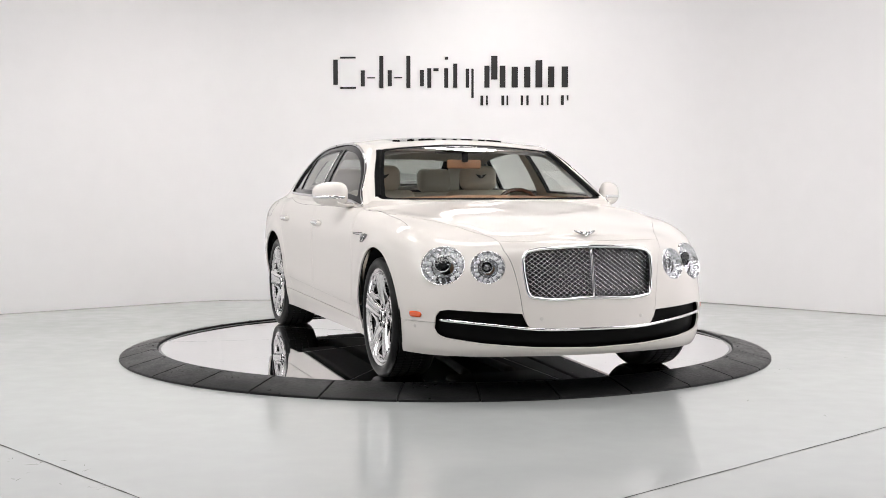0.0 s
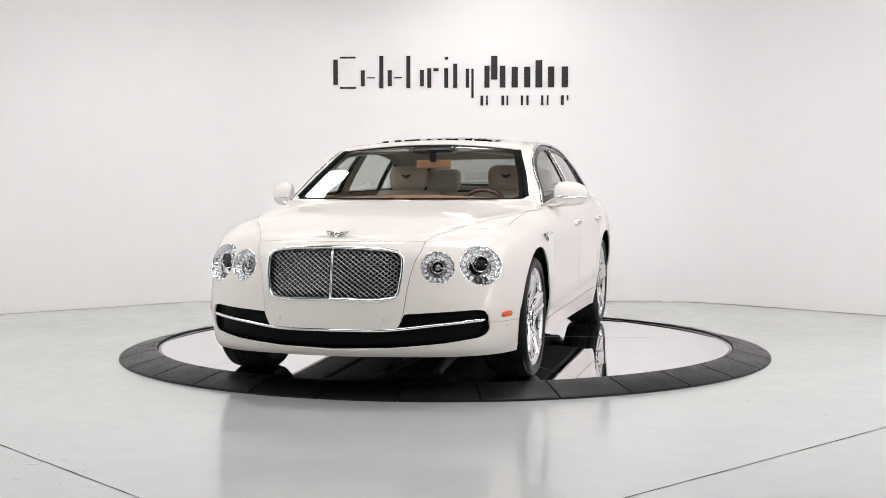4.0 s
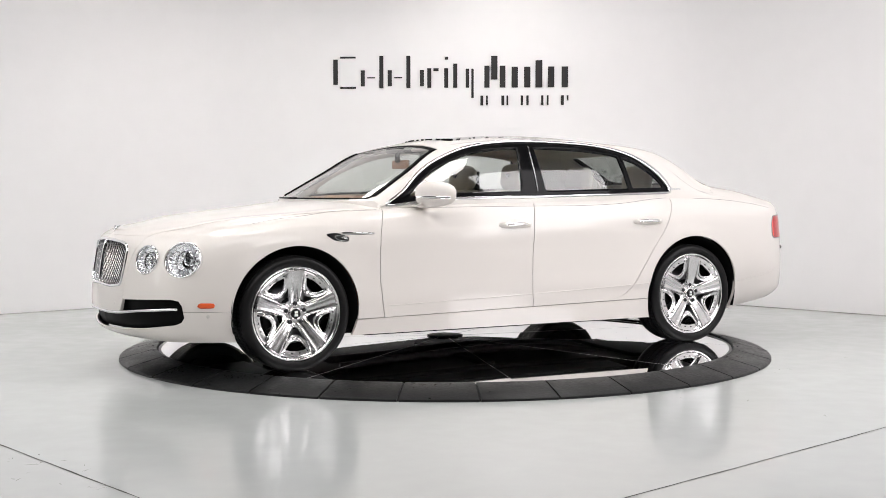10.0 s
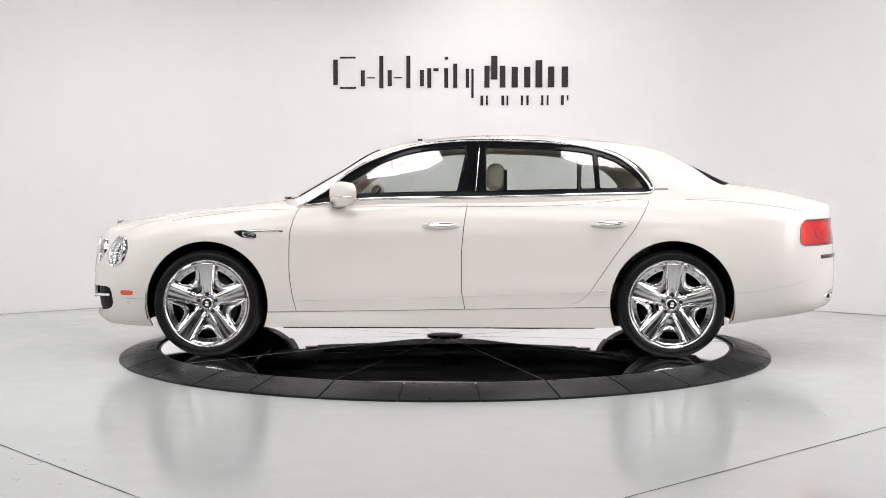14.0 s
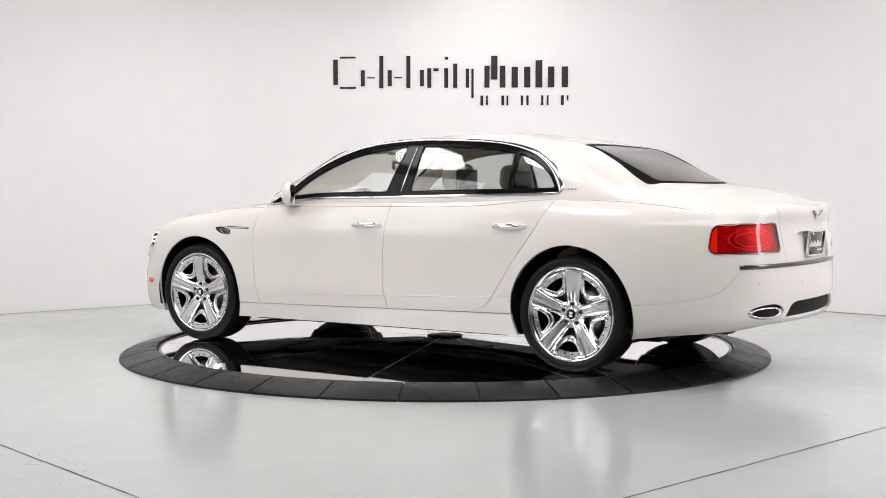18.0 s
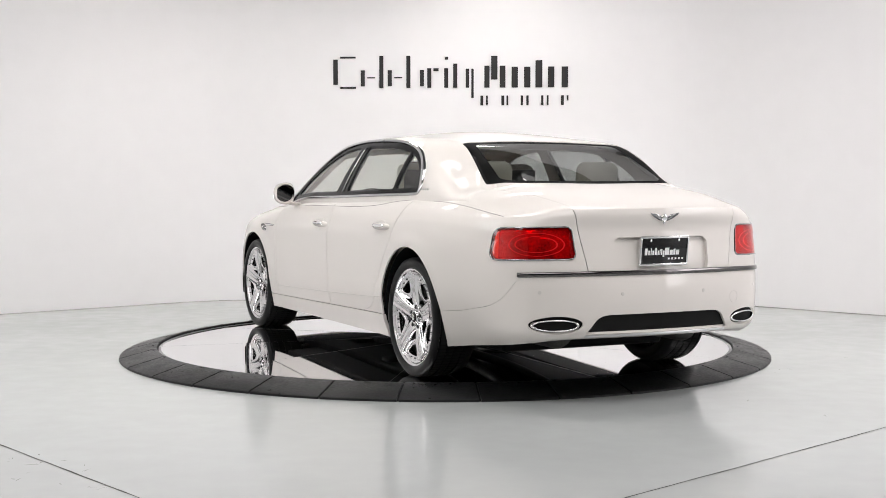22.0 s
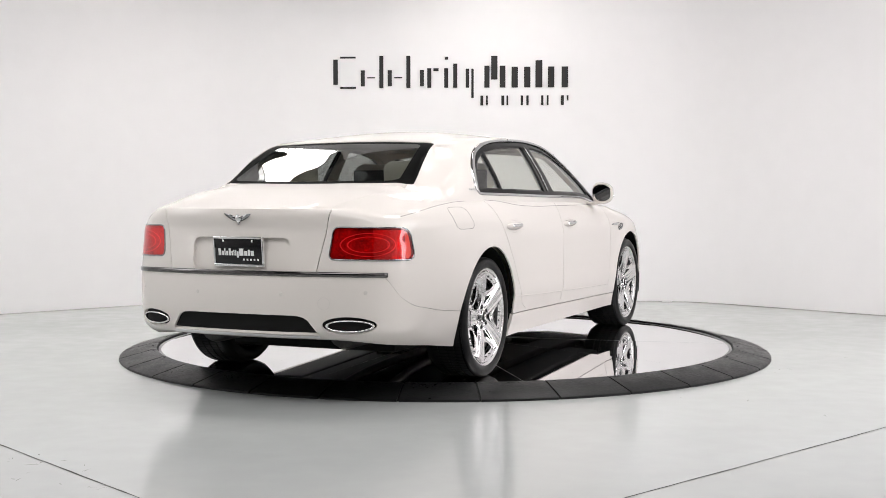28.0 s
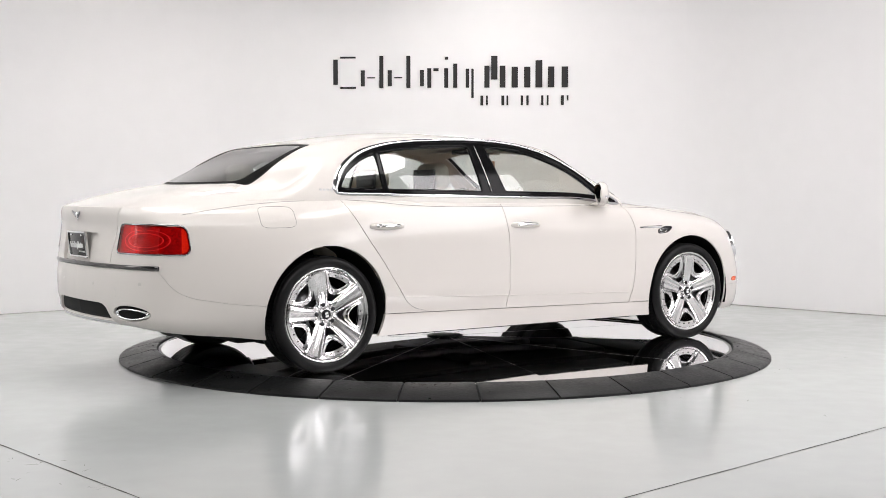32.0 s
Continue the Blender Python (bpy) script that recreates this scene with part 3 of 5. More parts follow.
def upper_body():
    """Half of the upper body as one sheet; its extra columns are the row number and the place across (0 middle, 1 glass edge, 2 rail, 3 belt)."""
    lines = [along_rows([r[k] for r in UPPER], NU) for k in range(4)]
    us = np.linspace(0, len(UPPER) - 1, NU)
    rows = []
    for i in range(NU):
        c, w, r, b = (l[i] for l in lines)
        if us[i] > 5:
            w5 = min((us[i] - 5) / 1.2, 1.0)
            b = b * (1 - w5) + drop(b, -0.001) * w5
        if us[i] > 7:
            w7 = (us[i] - 7) ** 2
            r = r * (1 - w7) + drop(r, -0.006) * w7
        row, vv = [], []
        for t in np.linspace(0, 1, COLS[0], endpoint=False):
            row.append(np.array([c[0] + (w[0] - c[0]) * t**2, w[1] * t, c[2] + (w[2] - c[2]) * t**2]))
            vv.append(t)
        for t in np.linspace(0, 1, COLS[1], endpoint=False):
            row.append(w + (r - w) * t + np.array([0, 0.012, 0.010]) * 4 * t * (1 - t) * 0.6)
            vv.append(1 + t)
        for t in np.linspace(0, 1, COLS[2]):
            row.append(r + (b - r) * t + np.array([0, 0.016, 0.0]) * 4 * t * (1 - t))
            vv.append(2 + t)
        a = np.array(row)
        for _ in range(3):
            a[1:-1] = 0.25 * a[:-2] + 0.5 * a[1:-1] + 0.25 * a[2:]
        if us[i] > 7:
            k7 = us[i] - 7
            k7 = k7 * k7 * (3 - 2 * k7)
            for j in range(COLS[0] - 3, len(a)):
                a[j, 2] += (drop(a[j], -0.001)[2] - a[j, 2]) * k7 * min((vv[j] - 0.85) / 0.3, 1.0)
        # carry the foot of the sheet down into the lower body
        foot = drop(a[-1] + np.array([0, 0.004, 0]), 0.02)
        foot[2] = min(foot[2], a[-1][2] - 0.012)
        a = np.vstack([a, (a[-1] * 0.5 + foot * 0.5 + np.array([0, 0.003, 0])), foot])
        rows.append(np.column_stack([a, np.full(len(a), us[i]), vv + [3.15, 3.3]]))
    arr = np.array(rows)
    # even out the rear pillars from row to row
    keep = np.clip((us - 4.5) / 1.0, 0, 1)[:, None, None] * np.clip((8 - us) / 0.5, 0, 1)[:, None, None]
    soft = arr[:, :, :3].copy()
    for _ in range(30):
        soft[1:-1] = 0.25 * soft[:-2] + 0.5 * soft[1:-1] + 0.25 * soft[2:]
    arr[:, :, :3] = arr[:, :, :3] * (1 - keep) + soft * keep
    ends = []
    for end, dx in ((arr[0], 0.012), (arr[-1], -0.012)):
        e = end.copy()
        for k in range(len(e)):
            rear = dx < 0 and e[k, 4] > 0.95
            e[k, :3] = drop(e[k, :3] + np.array([-0.06 if rear else dx, 0, 0]), 0.006 if rear else 0.02)
            e[k, 2] = min(e[k, 2], end[k, 2] - (0.003 if rear else 0.01))
        ends.append(e[None])
    return np.concatenate([ends[0], arr, ends[1]])


GB0 = grid(BODY)
TREE0 = BVHTree.FromPolygons([Vector(v[:3]) for v in GB0[0]], GB0[1])
CABIN = upper_body()
GB, GC = grid(BODY), grid(CABIN)
GB = (GB[0], [f[::-1] for f in GB[1]])
GC = (GC[0], [f for f in GC[1]])


def facing_out(geo):
    n = normals_of(geo)
    v = np.asarray(geo[0])[:, :3] - np.array([0, 0, 0.6])
    return geo if (n * v).sum() > 0 else (geo[0], [f[::-1] for f in geo[1]])


GB, GC = facing_out(GB), facing_out(GC)
TREE_B = BVHTree.FromPolygons([Vector(v[:3]) for v in GB[0]], GB[1])
TREE_C = BVHTree.FromPolygons([Vector(v[:3]) for v in GC[0]], GC[1])


def hit(tree, origin, way):
    loc, nrm, _, _ = tree.ray_cast(Vector(origin), Vector(way))
    if loc is None:
        loc, nrm, _, _ = tree.find_nearest(Vector(origin))
    if nrm.dot(Vector(way)) > 0:
        nrm = -nrm
    return loc, nrm


def on_side(x, z, tree=None):
    return hit(tree or TREE_B, (x, 2.0, z), (0, -1, 0))


def mirrored_hit(tree, o, way):
    loc, n = hit(tree, (o[0], max(abs(o[1]), 2e-4), o[2]), way)
    return (loc, n) if o[1] >= 0 else (Vector((loc.x, -loc.y, loc.z)), Vector((n.x, -n.y, n.z)))


def on_front(y, z):
    return mirrored_hit(TREE_B, (4.0, y, z), (-1, 0, 0))


def on_rear(y, z):
    return mirrored_hit(TREE_B, (-4.0, y, z), (1, 0, 0))


def on_top(x, y, tree=None):
    return mirrored_hit(tree or TREE_B, (x, y, 3.0), (0, 0, -1))


GAP = 0.0024
DARKLINE = material("gap_and_crease_shade", (0.05, 0.047, 0.044), 0.7)


# lines between the panels, in the car's own space
def x_door_front(z):
    return smooth_at(z, [0.2, 0.305, 0.4, 0.6, 0.8, 0.9, 0.99, 1.06], [0.925, 0.936, 0.957, 0.979, 0.974, 0.955, 0.921, 0.90])


def x_door_mid(z):
    return smooth_at(z, [0.2, 0.32, 0.46, 0.65, 0.83, 0.95, 1.06], [-0.178, -0.176, -0.156, -0.156, -0.168, -0.184, -0.205])


def x_door_rear(z):
    return smooth_at(z, [0.30, 0.338, 0.368, 0.415, 0.512, 0.677, 0.864, 1.045, 1.1], [-0.5, -0.80, -0.912, -0.975, -1.045, -1.158, -1.293, -1.39, -1.41])


def y_boot(x, z):
    plan = np.interp(x, [-2.61, -1.95], [0.52, 0.655])
    return np.minimum(plan, np.where(z < 1.0, 0.452 + (z - 0.67) * 0.205, 9))


def boot_gap(p):
    """Half the shut gap of the boot lid: tight on top, wider down the back."""
    return np.where(p[2] > 1.0, 0.0005, 0.002)


def z_rear_bumper(x):
    return smooth_at(-x, [1.9, 1.99, 2.15, 2.25, 2.35, 2.40, 2.45, 2.49, 2.53, 2.56, 2.62], [0.425, 0.433, 0.450, 0.468, 0.486, 0.503, 0.53, 0.572, 0.63, 0.660, 0.664])


OPENING = [(-0.3, 0.358), (0.33, 0.362), (0.366, 0.372), (0.383, 0.40), (0.40, 0.443), (0.6, 0.452), (0.76, 0.459), (0.797, 0.45), (0.813, 0.42), (0.816, 0.35), (0.80, 0.318), (0.765, 0.303),
           (0.6, 0.277), (0.327, 0.253), (0.0, 0.243), (-0.3, 0.243)]
GRILLE = [(-0.3, 0.793), (0.0, 0.80), (0.2, 0.793), (0.32, 0.781), (0.362, 0.768), (0.380, 0.742), (0.383, 0.70), (0.374, 0.60), (0.366, 0.556), (0.352, 0.533), (0.32, 0.526), (0.0, 0.523), (-0.3, 0.523)]
DIFFUSER = [(-0.3, 0.451), (0.33, 0.449), (0.375, 0.443), (0.405, 0.425), (0.46, 0.347), (-0.3, 0.347)]
WHEELS = (1.533, -1.533)
LAMP_OUT, LAMP_IN = Vector((2.185, 0.762, 0.695)), Vector((2.325, 0.548, 0.683))


def lamp_frame(c):
    loc, n = TREE_B.find_nearest(c)[:2]
    n = n if n.x > 0 else -n
    aim = (n * 0.88 + Vector((0.2, 0, 0.0))).normalized()
    return Matrix.Translation(loc - aim * 0.003) @ aim.to_track_quat("Y", "Z").to_matrix().to_4x4()


# frame, half width, half height of the outer and the inner lamp
LAMPS = ((lamp_frame(LAMP_OUT), 0.126, 0.109), (lamp_frame(LAMP_IN), 0.093, 0.089))


def lamp_gap(p, grow):
    """Positive outside the headlamps' openings."""
    best = np.full(len(p[0]), 9.0)
    for m, w, h in LAMPS:
        q = np.array(m.inverted()) @ np.stack([p[0], p[1], p[2], np.ones(len(p[0]))])
        best = np.minimum(best, np.where(np.abs(q[1]) < 0.16, (np.hypot(q[0] / (w + grow), q[2] / (h + grow)) - 1) * h, 1))
    return best


def arches(p):
    """Positive outside the wheel arches."""
    d = np.minimum(np.hypot(p[0] - 1.53, p[2] - 0.362), np.hypot(p[0] + 1.535, p[2] - 0.366)) - 0.408
    return np.where(p[1] > 0.45, d, 1.0)


def cowl(p):
    """Positive outside the cabin's footprint."""
    front = p[0] - (1.145 - 0.165 * (p[1] / 0.797) ** 2)
    back = (-2.085 + 0.145 * (p[1] / 0.651) ** 2) - p[0]
    belt = p[1] - np.interp(p[0], [-2.0, -1.95, -1.55, -1.2, -0.4, 0.6, 0.92, 1.0], [0.79, 0.79, 0.815, 0.845, 0.872, 0.858, 0.835, 0.80])
    return np.where(p[4] > 0.45, np.maximum(np.maximum(front, back), belt), 1.0)


def cut_all(geo, *fs):
    for f in fs:
        geo = clip(geo, f)
    return geo


def tail_lamp_shape(p, grow=0.0):
    """Rear lamp outline, unrolled round the corner; positive inside."""
    u, v = p[3] - TAIL_MID, p[2] - 0.826
    half = TAIL_HALF - 0.012 * v / 0.08
    return np.where(p[0] < -1.9, sdf_round(u, v - 0.004 * u / 0.2, half + grow, 0.088 + grow, np.where(u < 0, 0.052, 0.03) + grow), -1)


iS = [i for i in range(NS) if BODY[i][50][0] < -2.2]
s_in = float(np.interp(-0.525, [-BODY[i][50][1] for i in iS], [BODY[i][50][3] for i in iS]))
s_out = float(np.interp(-0.866, [-BODY[i][50][1] for i in iS], [BODY[i][50][3] for i in iS]))
TAIL_MID = (s_in + s_out) / 2
TAIL_HALF = (s_in - s_out) / 2

base = cut_all(GB, arches, cowl)

car = thing("car", label="pearl white four-door luxury saloon standing on the turntable", category="car")


def panel(name, geo, mat=PEARL, label="", depth=0.02, mirror=True, middle=False):
    """A body panel with folded rim; a mirrored twin on the other side, or one piece over the middle."""
    if middle:
        return part(name, shelled(both(geo), depth), mat, car, label, sharp=35)
    g = shelled(geo, depth)
    first = part(name, g, mat, car, label, sharp=35)
    return first, (part(name, flipped(g), mat, car, label, sharp=35) if mirror else None)


def lamps_out(p):
    return lamp_gap(p, 0.003)


def no_opening(p):
    return np.where(p[0] > 1.9, -sdf_poly(p[1], p[2], OPENING), 1)


def no_grille(p):
    return np.where(p[0] > 1.9, -sdf_poly(p[1], p[2], GRILLE), 1)


def no_tail_lamp(p):
    return -tail_lamp_shape(p)


def exhaust(p, grow=0.0):
    return np.where(p[0] < -2.2, 1 - np.hypot((p[1] - 0.612) / (0.133 + grow), (p[2] - 0.398) / (0.048 + grow)), -1) * 0.05


SPLIT_F = 0.385
bonnet = cut_all(base, lambda p: y_hood(p[0], p[2]) - 0.0015 - p[1], lambda p: p[0] - 0.5, lambda p: p[2] - 0.829, lambda p: p[4] - 0.35)
panel("bonnet", bonnet, middle=True)
shell = cut_all(base, lambda p: y_hood(p[0], p[2]) - 0.0015 - p[1], lambda p: p[0] - 1.9, lambda p: 0.8275 - p[2], lambda p: p[2] - 0.33, no_grille, no_opening)
panel("grille_surround", shell, middle=True)
fender = cut_all(base, lambda p: p[1] - y_hood(p[0], p[2]) - 0.0012, lambda p: p[0] - x_door_front(p[2]) - GAP, lambda p: p[2] - np.where(p[0] > 1.8, SPLIT_F + GAP / 2, 0.2),
                 lambda p: np.where(p[0] < 1.5, p[2] - 0.305, 1), no_opening, lamps_out)
panel("front_fender", fender, depth=0.010)
lip_f = cut_all(base, lambda p: p[0] - 1.75, lambda p: np.where(p[1] > 0.37, SPLIT_F - GAP / 2, 0.36) - p[2], no_opening)
panel("front_bumper", lip_f, middle=True, depth=0.010)
sill = cut_all(base, lambda p: 0.303 - GAP + 0.02 * (0.95 - p[0]) / 1.2 - p[2], lambda p: 1.5 - p[0], lambda p: p[0] + 1.5)
panel("sill", sill)


def sill_top(p):
    return p[2] - (0.303 + GAP + 0.02 * (0.95 - p[0]) / 1.2)


door_f = cut_all(base, lambda p: x_door_front(p[2]) - GAP - p[0], lambda p: p[0] - x_door_mid(p[2]) - GAP, sill_top)
door_f = panel("front_door", door_f)
door_r = cut_all(base, lambda p: x_door_mid(p[2]) - GAP - p[0], lambda p: p[0] - x_door_rear(p[2]) - GAP, sill_top)
door_r = panel("rear_door", door_r)
quarter = cut_all(base, lambda p: x_door_rear(p[2]) - GAP - p[0], lambda p: np.where(p[0] < -1.7, p[2] - z_rear_bumper(p[0]) - 0.001, sill_top(p)),
                  lambda p: np.where(p[0] < -1.8, p[1] - y_boot(p[0], p[2]) - boot_gap(p), 1), no_tail_lamp)
panel("rear_quarter", quarter, depth=0.010)


def plate_recess(p):
    return np.where(p[0] < -2.4, sdf_round(p[1], p[2] - 0.765, 0.302, 0.091, 0.04), -1)


boot = cut_all(base, lambda p: y_boot(p[0], p[2]) - boot_gap(p) - p[1], lambda p: -1.8 - p[0], lambda p: p[2] - 0.682, lambda p: -plate_recess(p))
panel("boot_lid", boot, middle=True)
niche = cut_all(base, lambda p: y_boot(p[0], p[2]) - boot_gap(p) - p[1], lambda p: -1.8 - p[0], lambda p: p[2] - 0.682, lambda p: plate_recess(p) + 0.014)
part("plate_niche", offset(both(niche), -0.02), PEARL, car)
bumper_r = cut_all(base, lambda p: -1.75 - p[0], lambda p: z_rear_bumper(p[0]) - 0.001 - p[2], lambda p: np.where(p[0] < -2.2, -sdf_poly(p[1], p[2], DIFFUSER), 1), lambda p: -exhaust(p))
panel("rear_bumper", bumper_r, middle=True)

# ------------------------------------------------------------------ dark structure behind the panels
inner = clip(offset(base, -0.016), lambda p: np.where(p[0] > 1.9, -sdf_poly(p[1], p[2], OPENING) - 0.01, 1))
inner = cut_all(inner, lambda p: np.where(p[0] > 1.9, -sdf_poly(p[1], p[2], GRILLE) - 0.008, 1),
                lambda p: lamp_gap(p, 0.014),
                lambda p: np.where(p[0] < -2.4, -sdf_round(p[1], p[2] - 0.765, 0.31, 0.10, 0.04), 1))
part("body_frame", both(inner), DARK, car, "dark inner body structure")
fl = []
fl.append(box(-1.95, 1.95, -0.55, 0.55, 0.17, 0.27, 0.02))
fl.append(box(-2.5, -1.85, -0.62, 0.62, 0.33, 0.40, 0.02))
for sd in (1, -1):
    fl.append(box(-1.05, 1.05, min(sd * 0.6, sd * 0.86), max(sd * 0.6, sd * 0.86), 0.185, 0.26, 0.02))
part("underbody", joined(*fl), DARK, car, "dark underbody pan", smooth=False)
STEEL = material("dull_underbody_steel", (0.05, 0.048, 0.046), 0.55, 0.5, grain=(8, 0.3))
for sd in (1, -1):
    part("muffler", moved(lathe([(0.0, 0.0), (0.075, 0.01), (0.09, 0.05), (0.09, 0.40), (0.075, 0.44), (0.0, 0.45)], 20, "x"), pose(-2.38, sd * 0.42, 0.32)), STEEL, car, "dull steel muffler")
    run = spline([(-1.95, sd * 0.42, 0.30), (-1.75, sd * 0.30, 0.27), (-1.5, sd * 0.20, 0.22), (-1.0, sd * 0.14, 0.15), (0.2, sd * 0.12, 0.145), (0.9, sd * 0.16, 0.15)], 40)
    part("exhaust_pipe", sweep(run, ring_section(0.03, 10), [Vector((0, 0, 1))] * 40), STEEL, car, "dull steel exhaust pipe")
    for wx in WHEELS:
        arm = [Vector((wx + 0.12, sd * 0.30, 0.20)), Vector((wx + 0.05, sd * 0.55, 0.21)), Vector((wx, sd * 0.72, 0.25))]
        part("control_arm", sweep(arm, [(-0.03, -0.012), (-0.03, 0.012), (0.03, 0.012), (0.03, -0.012)], [Vector((0, 0, 1))] * 3), STEEL, car, "steel suspension arm")
        arm = [Vector((wx - 0.2, sd * 0.30, 0.21)), Vector((wx - 0.1, sd * 0.55, 0.22)), Vector((wx, sd * 0.72, 0.26))]
        part("control_arm", sweep(arm, ring_section(0.016, 8), [Vector((0, 0, 1))] * 3), STEEL, car)
for x0, x1 in ((1.35, 1.7), (-1.75, -1.35), (-0.15, 0.0)):
    part("cross_member", box(x0, x1, -0.5, 0.5, 0.145, 0.20, 0.02), DARK, car, "black cross member")
part("sump_cover", box(0.9, 1.3, -0.32, 0.32, 0.14, 0.20, 0.03), DARK, car)
for wx in WHEELS:
    for sd in (1, -1):
        vs, fs = [], []
        n = 28
        for k in range(n + 1):
            a = radians(-16 + 212 * k / n)
            vs += [Vector((0.412 * math.cos(a), 0.60, 0.412 * math.sin(a))), Vector((0.412 * math.cos(a), 0.938, 0.412 * math.sin(a)))]
        fs = [[2 * k, 2 * k + 1, 2 * k + 3, 2 * k + 2] for k in range(n)]
        vs.append(Vector((0, 0.60, 0)))
        fs += [[2 * k, 2 * k + 2, len(vs) - 1] for k in range(n)]
        g = moved((vs, fs), pose(wx, 0, 0.364))
        part("arch_liner", g if sd > 0 else flipped(g), DARK, car, "black wheel arch liner")

# ------------------------------------------------------------------ cabin shell, glass and trim
DLO = [(0.889, 1.010), (0.76, 1.094), (0.608, 1.218), (0.456, 1.305), (0.228, 1.388), (0.0, 1.426), (-0.262, 1.440), (-0.579, 1.434), (-0.813, 1.420), (-1.02, 1.390), (-1.185, 1.338),
       (-1.322, 1.247), (-1.394, 1.155), (-1.414, 1.106), (-1.402, 1.088), (-1.355, 1.083), (-0.8, 1.072), (-0.203, 1.060), (0.427, 1.049), (0.65, 1.032)]
DLO = [tuple(q) for q in spline(DLO, 150, closed=True)]


def dlo(p):
    return np.where(p[4] > 1.2, sdf_poly(p[0], p[2], DLO), -1)


def screen_front(p, grow=0.0):
    return np.where(p[3] < 3, sdf_round((p[3] - 1.02) * 0.42, p[4] * 0.70, 0.412 + grow, 0.70 + grow, 0.045), -1)


def clear_front(p):
    return np.where(p[3] < 3, sdf_round((p[3] - 1.02) * 0.42 + 0.010, p[4] * 0.70, 0.376, 0.652, 0.04), -1)


def screen_rear(p, grow=0.0):
    return np.where(p[3] > 5, sdf_round((p[3] - 7.03) * 0.36, p[4] * 0.61, 0.345 + grow, 0.612 + grow, 0.045), -1)


def clear_rear(p):
    return np.where(p[3] > 5, sdf_round((p[3] - 7.03) * 0.36, p[4] * 0.61, 0.302, 0.528, 0.05), -1)


def sunroof(p, grow=0.0):
    return np.where((p[3] > 2) & (p[3] < 6), sdf_round((p[0] + 0.12) * 1.0, p[1], 0.30 + grow, 0.43 + grow, 0.06), -1)


roof = cut_all(GC, lambda p: -dlo(p), lambda p: -screen_front(p), lambda p: -screen_rear(p), lambda p: -sunroof(p))
part("roof", shelled(both(roof), 0.018), PEARL, car, "white roof with pillars", sharp=35)
FRIT = material("black_glass_print", (0.005, 0.005, 0.005), 0.5, spec=0.03)
SCREEN = glass("windscreen_glass", (0.87, 0.90, 0.87))
SIDEGLASS = glass("side_window_glass", (0.74, 0.77, 0.75))
REARGLASS = glass("rear_window_glass", (0.40, 0.42, 0.41))
for nm, fn, mat, edge in (("windscreen", screen_front, SCREEN, clear_front), ("rear_window", screen_rear, REARGLASS, clear_rear)):
    frit = cut_all(GC, lambda p: fn(p) - 0.001, lambda p: -edge(p))
    clear = cut_all(GC, edge)
    g = part(nm, offset(both(clear), -0.003), mat, car, "clear laminated glass")
    g.visible_shadow = nm == "rear_window"
    part("black_border", offset(both(frit), -0.003), FRIT, g, "black printed glass border")
lid = offset(both(cut_all(GC, lambda p: sunroof(p) - 0.002)), 0.0)
sun = part("sunroof", shelled(offset(lid, -0.002), 0.012), BLACKGLOSS, car, "dark tinted glass sunroof", sharp=35)
rng = random.Random(3)
y = -0.44
while y < 0.42:
    w = rng.choice((0.03, 0.05, 0.09, 0.12))
    seg = []
    for t in np.linspace(y, min(y + w, 0.44), 5):
        loc, n = on_top(0.175 - 0.05 * (t / 0.4) ** 2, t, TREE_C)
        seg.append(loc + Vector((0, 0, 0.009)))
    part("wind_deflector", sweep(seg, [(-0.003, -0.011), (-0.003, 0.0), (0.003, 0.0), (0.003, -0.011)], [Vector((0, 0, 1))] * 5), FRIT, sun, "low black wind deflector")
    y += w + rng.choice((0.015, 0.03, 0.05))

# black rubber mouldings down both edges of the windscreen
NC = normals_of(GC).reshape(CABIN.shape[:2] + (3,))
for u0, u1 in ((0.1, 1.97),):
    rows = [i for i in range(1, len(CABIN) - 1) if u0 < CABIN[i, 0, 3] < u1]
    col = COLS[0]
    strip = sweep([CABIN[i, col, :3] for i in rows], [(-0.019, -0.006), (-0.019, 0.002), (-0.013, 0.0055), (0.013, 0.0055), (0.019, 0.002), (0.019, -0.006)], [NC[i, col] for i in rows])
    part("screen_moulding", strip, FRIT, car, "black rubber glass moulding")
    part("screen_moulding", flipped(strip), FRIT, car, "black rubber glass moulding")

# side glass, black pillars and chrome surround
PILLAR = material("black_pillar_gloss", (0.005, 0.005, 0.0055), 0.09, spec=0.1)
INSET = 0.041


def x_pane(z, top, low):
    return np.interp(z, [1.06, 1.41], [low, top])


panes = [
    ("front_side_glass", lambda p: p[0] - x_pane(p[2], -0.19, -0.115), lambda p: 0.71 - p[0]),
    ("rear_side_glass", lambda p: p[0] - x_pane(p[2], -1.023, -1.043), lambda p: -0.318 - p[0]),
    ("quarter_glass", lambda p: p[0] + 1.5, lambda p: x_pane(p[2], -1.062, -1.072) - p[0]),
]
all_side = clip(GC, lambda p: dlo(p))


def pillar_zone(p):
    d = dlo(p) - INSET
    inside = np.full(len(p[0]), -1.0)
    for _, f1, f2 in panes:
        inside = np.maximum(inside, np.minimum(np.minimum(f1(p), f2(p)), d))
    return -inside


